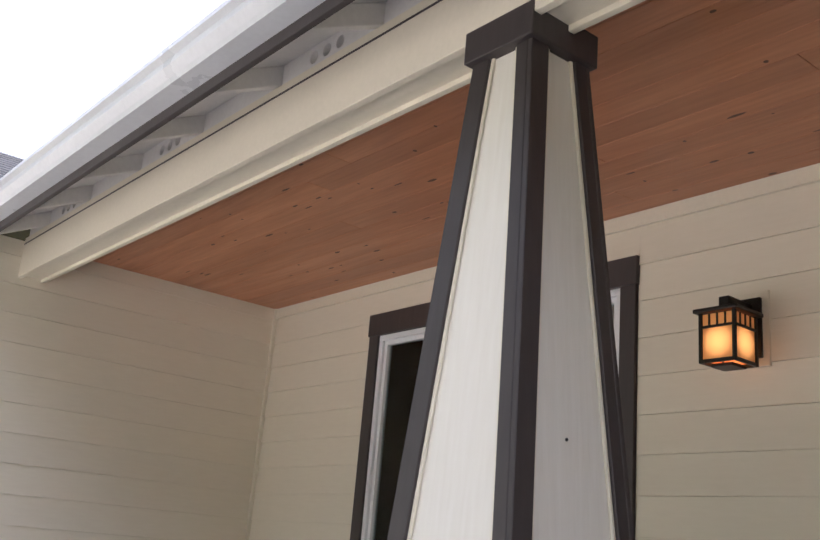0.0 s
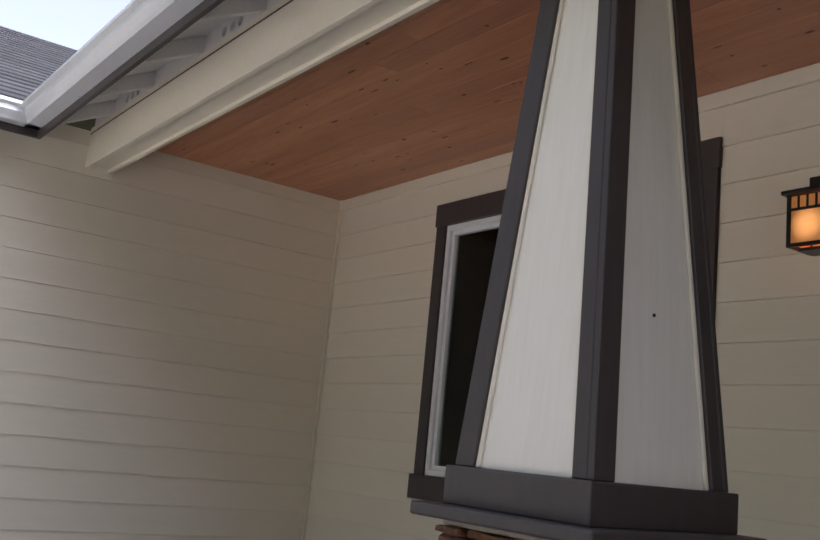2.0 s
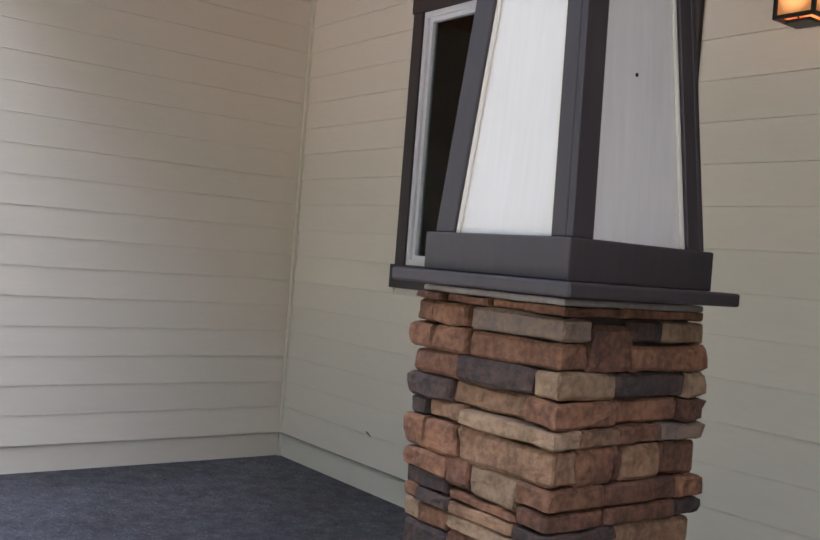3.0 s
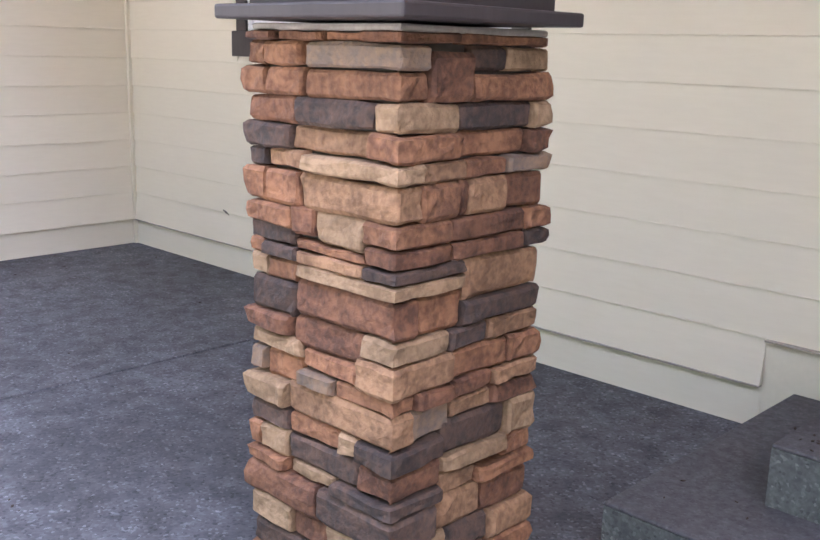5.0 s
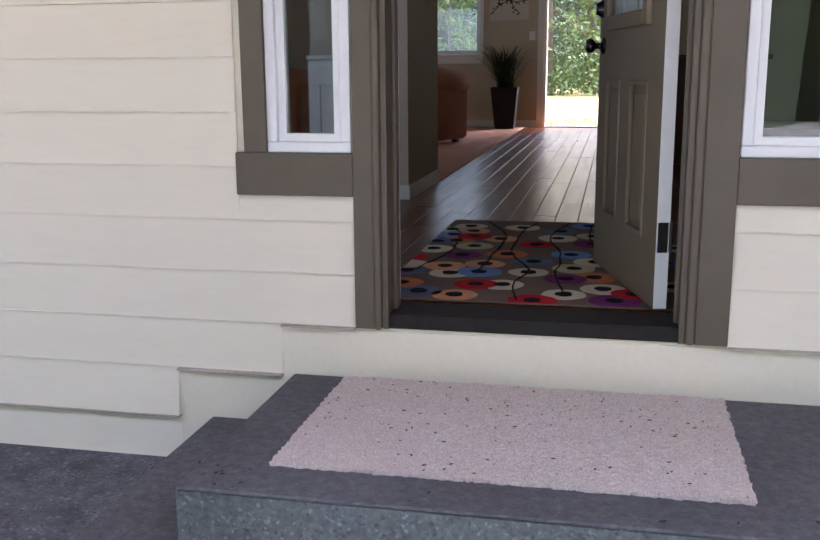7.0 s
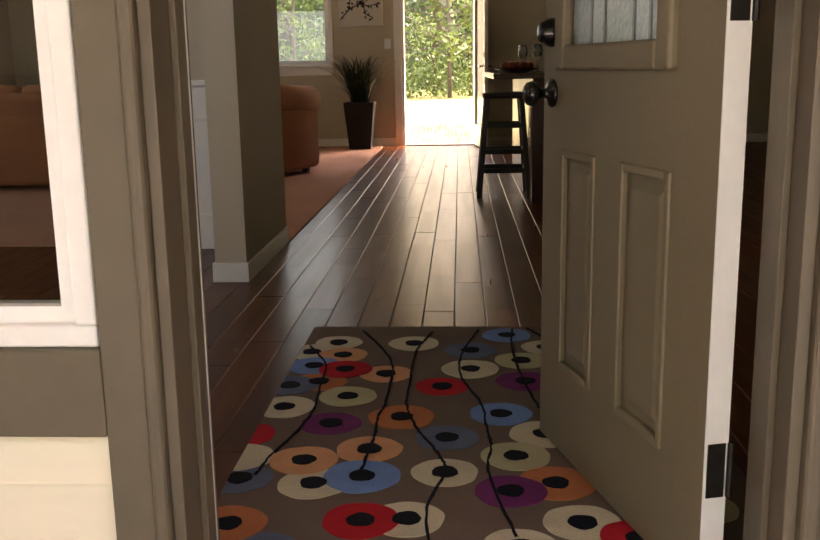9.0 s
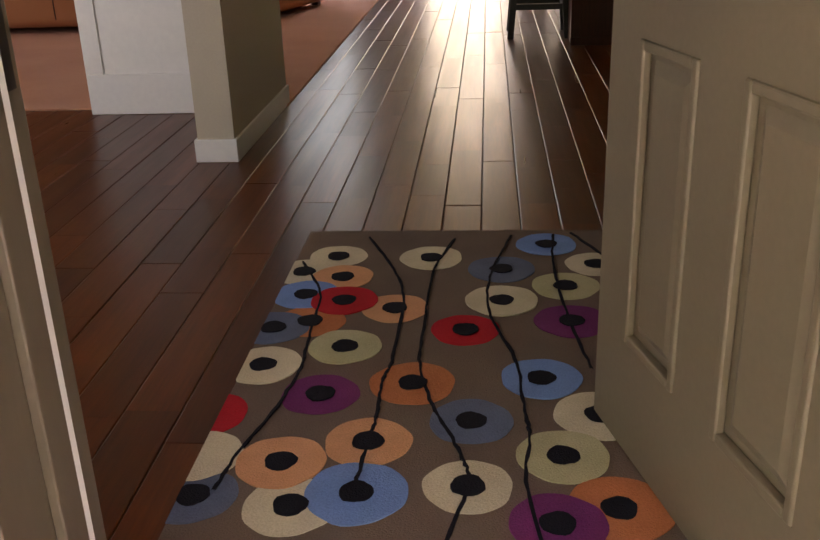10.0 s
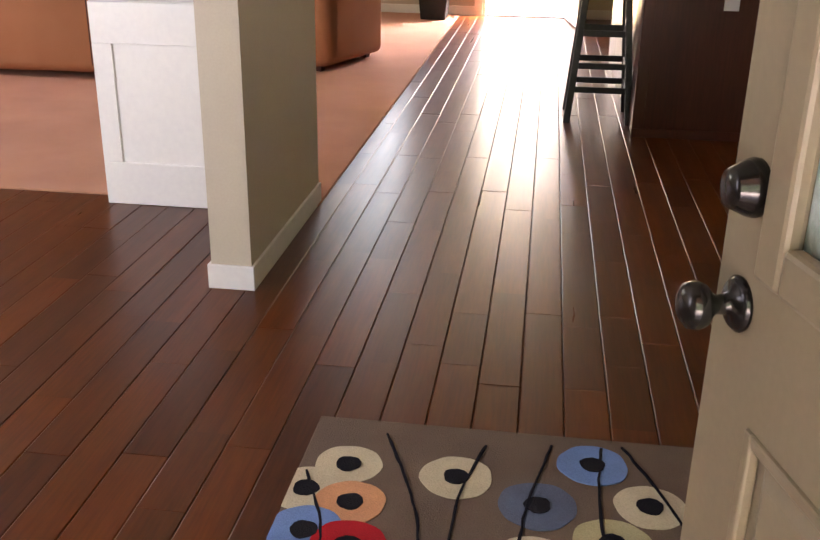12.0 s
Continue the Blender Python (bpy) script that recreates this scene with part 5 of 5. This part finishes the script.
# rows before and beside the house are unseen, added to block low sky
spots = [(-70 + 4.4 * i, 78) for i in range(33)] + [(-75 + 4.2 * i, -26) for i in range(37)] + [(-73 + 4.2 * i, -33) for i in range(37)] + [(s * 72, -44 + 4.2 * i) for s in (-1, 1) for i in range(29)]
for x0, y0 in spots:
    x0, y0, h = x0 + rt.uniform(-1.5, 1.5), y0 + rt.uniform(-4, 4), rt.uniform(18, 28)
    n = 7
    add_tube(bm, [(x0, y0, GROUND - 0.1)] + [(x0 + rt.uniform(-0.4, 0.4), y0, h * (k + 1) / n) for k in range(n)], [3.2] + [3.4 * (1 - 0.8 * (k + 1) / n) * rt.uniform(0.75, 1.2) for k in range(n)], 9)
# colour darkened for the shade inside the crowns
tagged(mesh_object("backdrop_woods", bm, surface("far_conifers", (0.045, 0.07, 0.032), (0.026, 0.042, 0.018), rough=0.9, big=0.5, fine=4, bump=0)), "dark far woods behind the yard, with unseen rows added to block low sky", "woods", kind="stuff")
bm = bmesh.new()
for i in range(14000):
    x, y = rt.uniform(-4.5, 3), 11.5 + 14 * rt.random() ** 1.6
    h, an = rt.uniform(0.06, 0.2), rt.uniform(0, 6.3)
    w = Vector((math.cos(an), math.sin(an), 0)) * 0.008
    t = Vector((rt.gauss(0, 0.05), rt.gauss(0, 0.05), h))
    p = Vector((x, y, GROUND - 0.06))
    bm.faces.new([bm.verts.new(q) for q in (p - w, p + w, p + t)])
tagged(mesh_object("grass_blades", bm, M_GRASS), "dry yellow grass blades in the back yard", "grass", kind="stuff")

# ---- window light ----
window_light((BDOOR[0] + BDOOR[1]) / 2, BACK + 0.25, 1.05, 0.85, 2.0, 90, 180, 1.3, (1.0, 0.84, 0.56))
window_light((BWIN[0] + BWIN[1]) / 2, BACK + 0.2, 1.72, 0.75, 1.3, 90, 180, 1.3)
# fill lamp at the unseen opening added in the left wall
window_light(XL - 0.2, 6.3, 1.5, 2.1, 1.15, 90, -90, 0.3)


window_light((PORCH_WIN[0] + PORCH_WIN[1]) / 2, 0.18, (PORCH_WIN[2] + PORCH_WIN[3]) / 2, 1.8, 1.4, 90, 0, 3.0, (0.80, 0.90, 1.0))

# ---- windblown bits on the concrete ----
bits = random.Random(31)
bm = bmesh.new()
M_BIT = surface("dry_leaf_bit", (0.035, 0.028, 0.022), (0.06, 0.045, 0.03), rough=0.9, bump=0)
for i in range(270):
    if i < 105:
        x, y, z = bits.uniform(-5.5, 1.0), bits.uniform(-2.6, -0.05), GROUND
        if x > -1.17 and y > -1.25 or (-1.85 < x < -1.2 and y < -1.35):
            continue
    elif i < 128:
        x, y, z = bits.uniform(-1.15, 1.3), bits.uniform(-1.23, -0.95), DZ - 2 * LAP
    elif i >= 150:
        x, y, z = bits.uniform(-0.63, 0.56), bits.uniform(-0.76, -0.05), DZ - LAP + 0.0135
    else:
        x, y, z = bits.choice((bits.uniform(-0.84, -0.66), bits.uniform(0.6, 1.0), bits.uniform(-0.8, 0.9))), bits.uniform(-0.92, -0.79), DZ - LAP
    r = bits.uniform(0.002, 0.006 if i < 150 else 0.0042)
    an = bits.uniform(0, 6.3)
    u, v = Vector((math.cos(an), math.sin(an), 0)) * r * 1.7, Vector((-math.sin(an), math.cos(an), 0)) * r * 0.7
    p = Vector((x, y, z + 0.0015))
    add_prism(bm, [p - u, p - v, p + u, p + v], (0, 0, r * 0.5))
tagged(mesh_object("debris", finish(bm), M_BIT), "dark dry leaf bits on the concrete and the mat", "debris", kind="stuff")

# ---- plank floor ----
floor_wood = structure("floor_wood", "dark hand-scraped hickory plank floor", "floor")
rw = random.Random(9)
PW = 0.1225
near, spare, far = [], [], bmesh.new()
for col in range(int((5.0 - XL) / PW)):
    x = -5.7215 + col * PW
    stop = 3.788 if x + PW < -1.03 else BACK - 0.001
    ends = [IY + 0.012]
    while ends[-1] < stop:
        ends.append(ends[-1] + rw.uniform(0.32, 1.05))
    ends[-1] = stop
    for y0, y1 in zip(ends, ends[1:]):
        dz = rw.uniform(-0.0008, 0.0008)
        box = ((x + 0.0007, y0 + 0.0005, -0.02), (x + PW - 0.0007, y1 - 0.0005, -0.001 + dz))
        if -1.9 < x < 0.62 and y0 < 4.2:
            near.append(box)
        else:
            spare.append(box)
def add_plank(bm, lo, hi):
    """A plank with eased long edges and square ends."""
    e = 0.0032
    ring = [(lo[0], lo[1], lo[2]), (hi[0], lo[1], lo[2]), (hi[0], lo[1], hi[2] - e * 0.6), (hi[0] - e, lo[1], hi[2]), (lo[0] + e, lo[1], hi[2]), (lo[0], lo[1], hi[2] - e * 0.6)]
    add_prism(bm, ring, (0, hi[1] - lo[1], 0))


for lo, hi in near[:300]:
    bm = bmesh.new()
    add_plank(bm, lo, hi)
    part("plank", finish(bm), M_FLOOR, floor_wood)
for lo, hi in near[300:] + spare:
    add_plank(far, lo, hi)
rest = part("far_planks", finish(far), M_FLOOR, floor_wood)
rest["kind"] = "stuff"
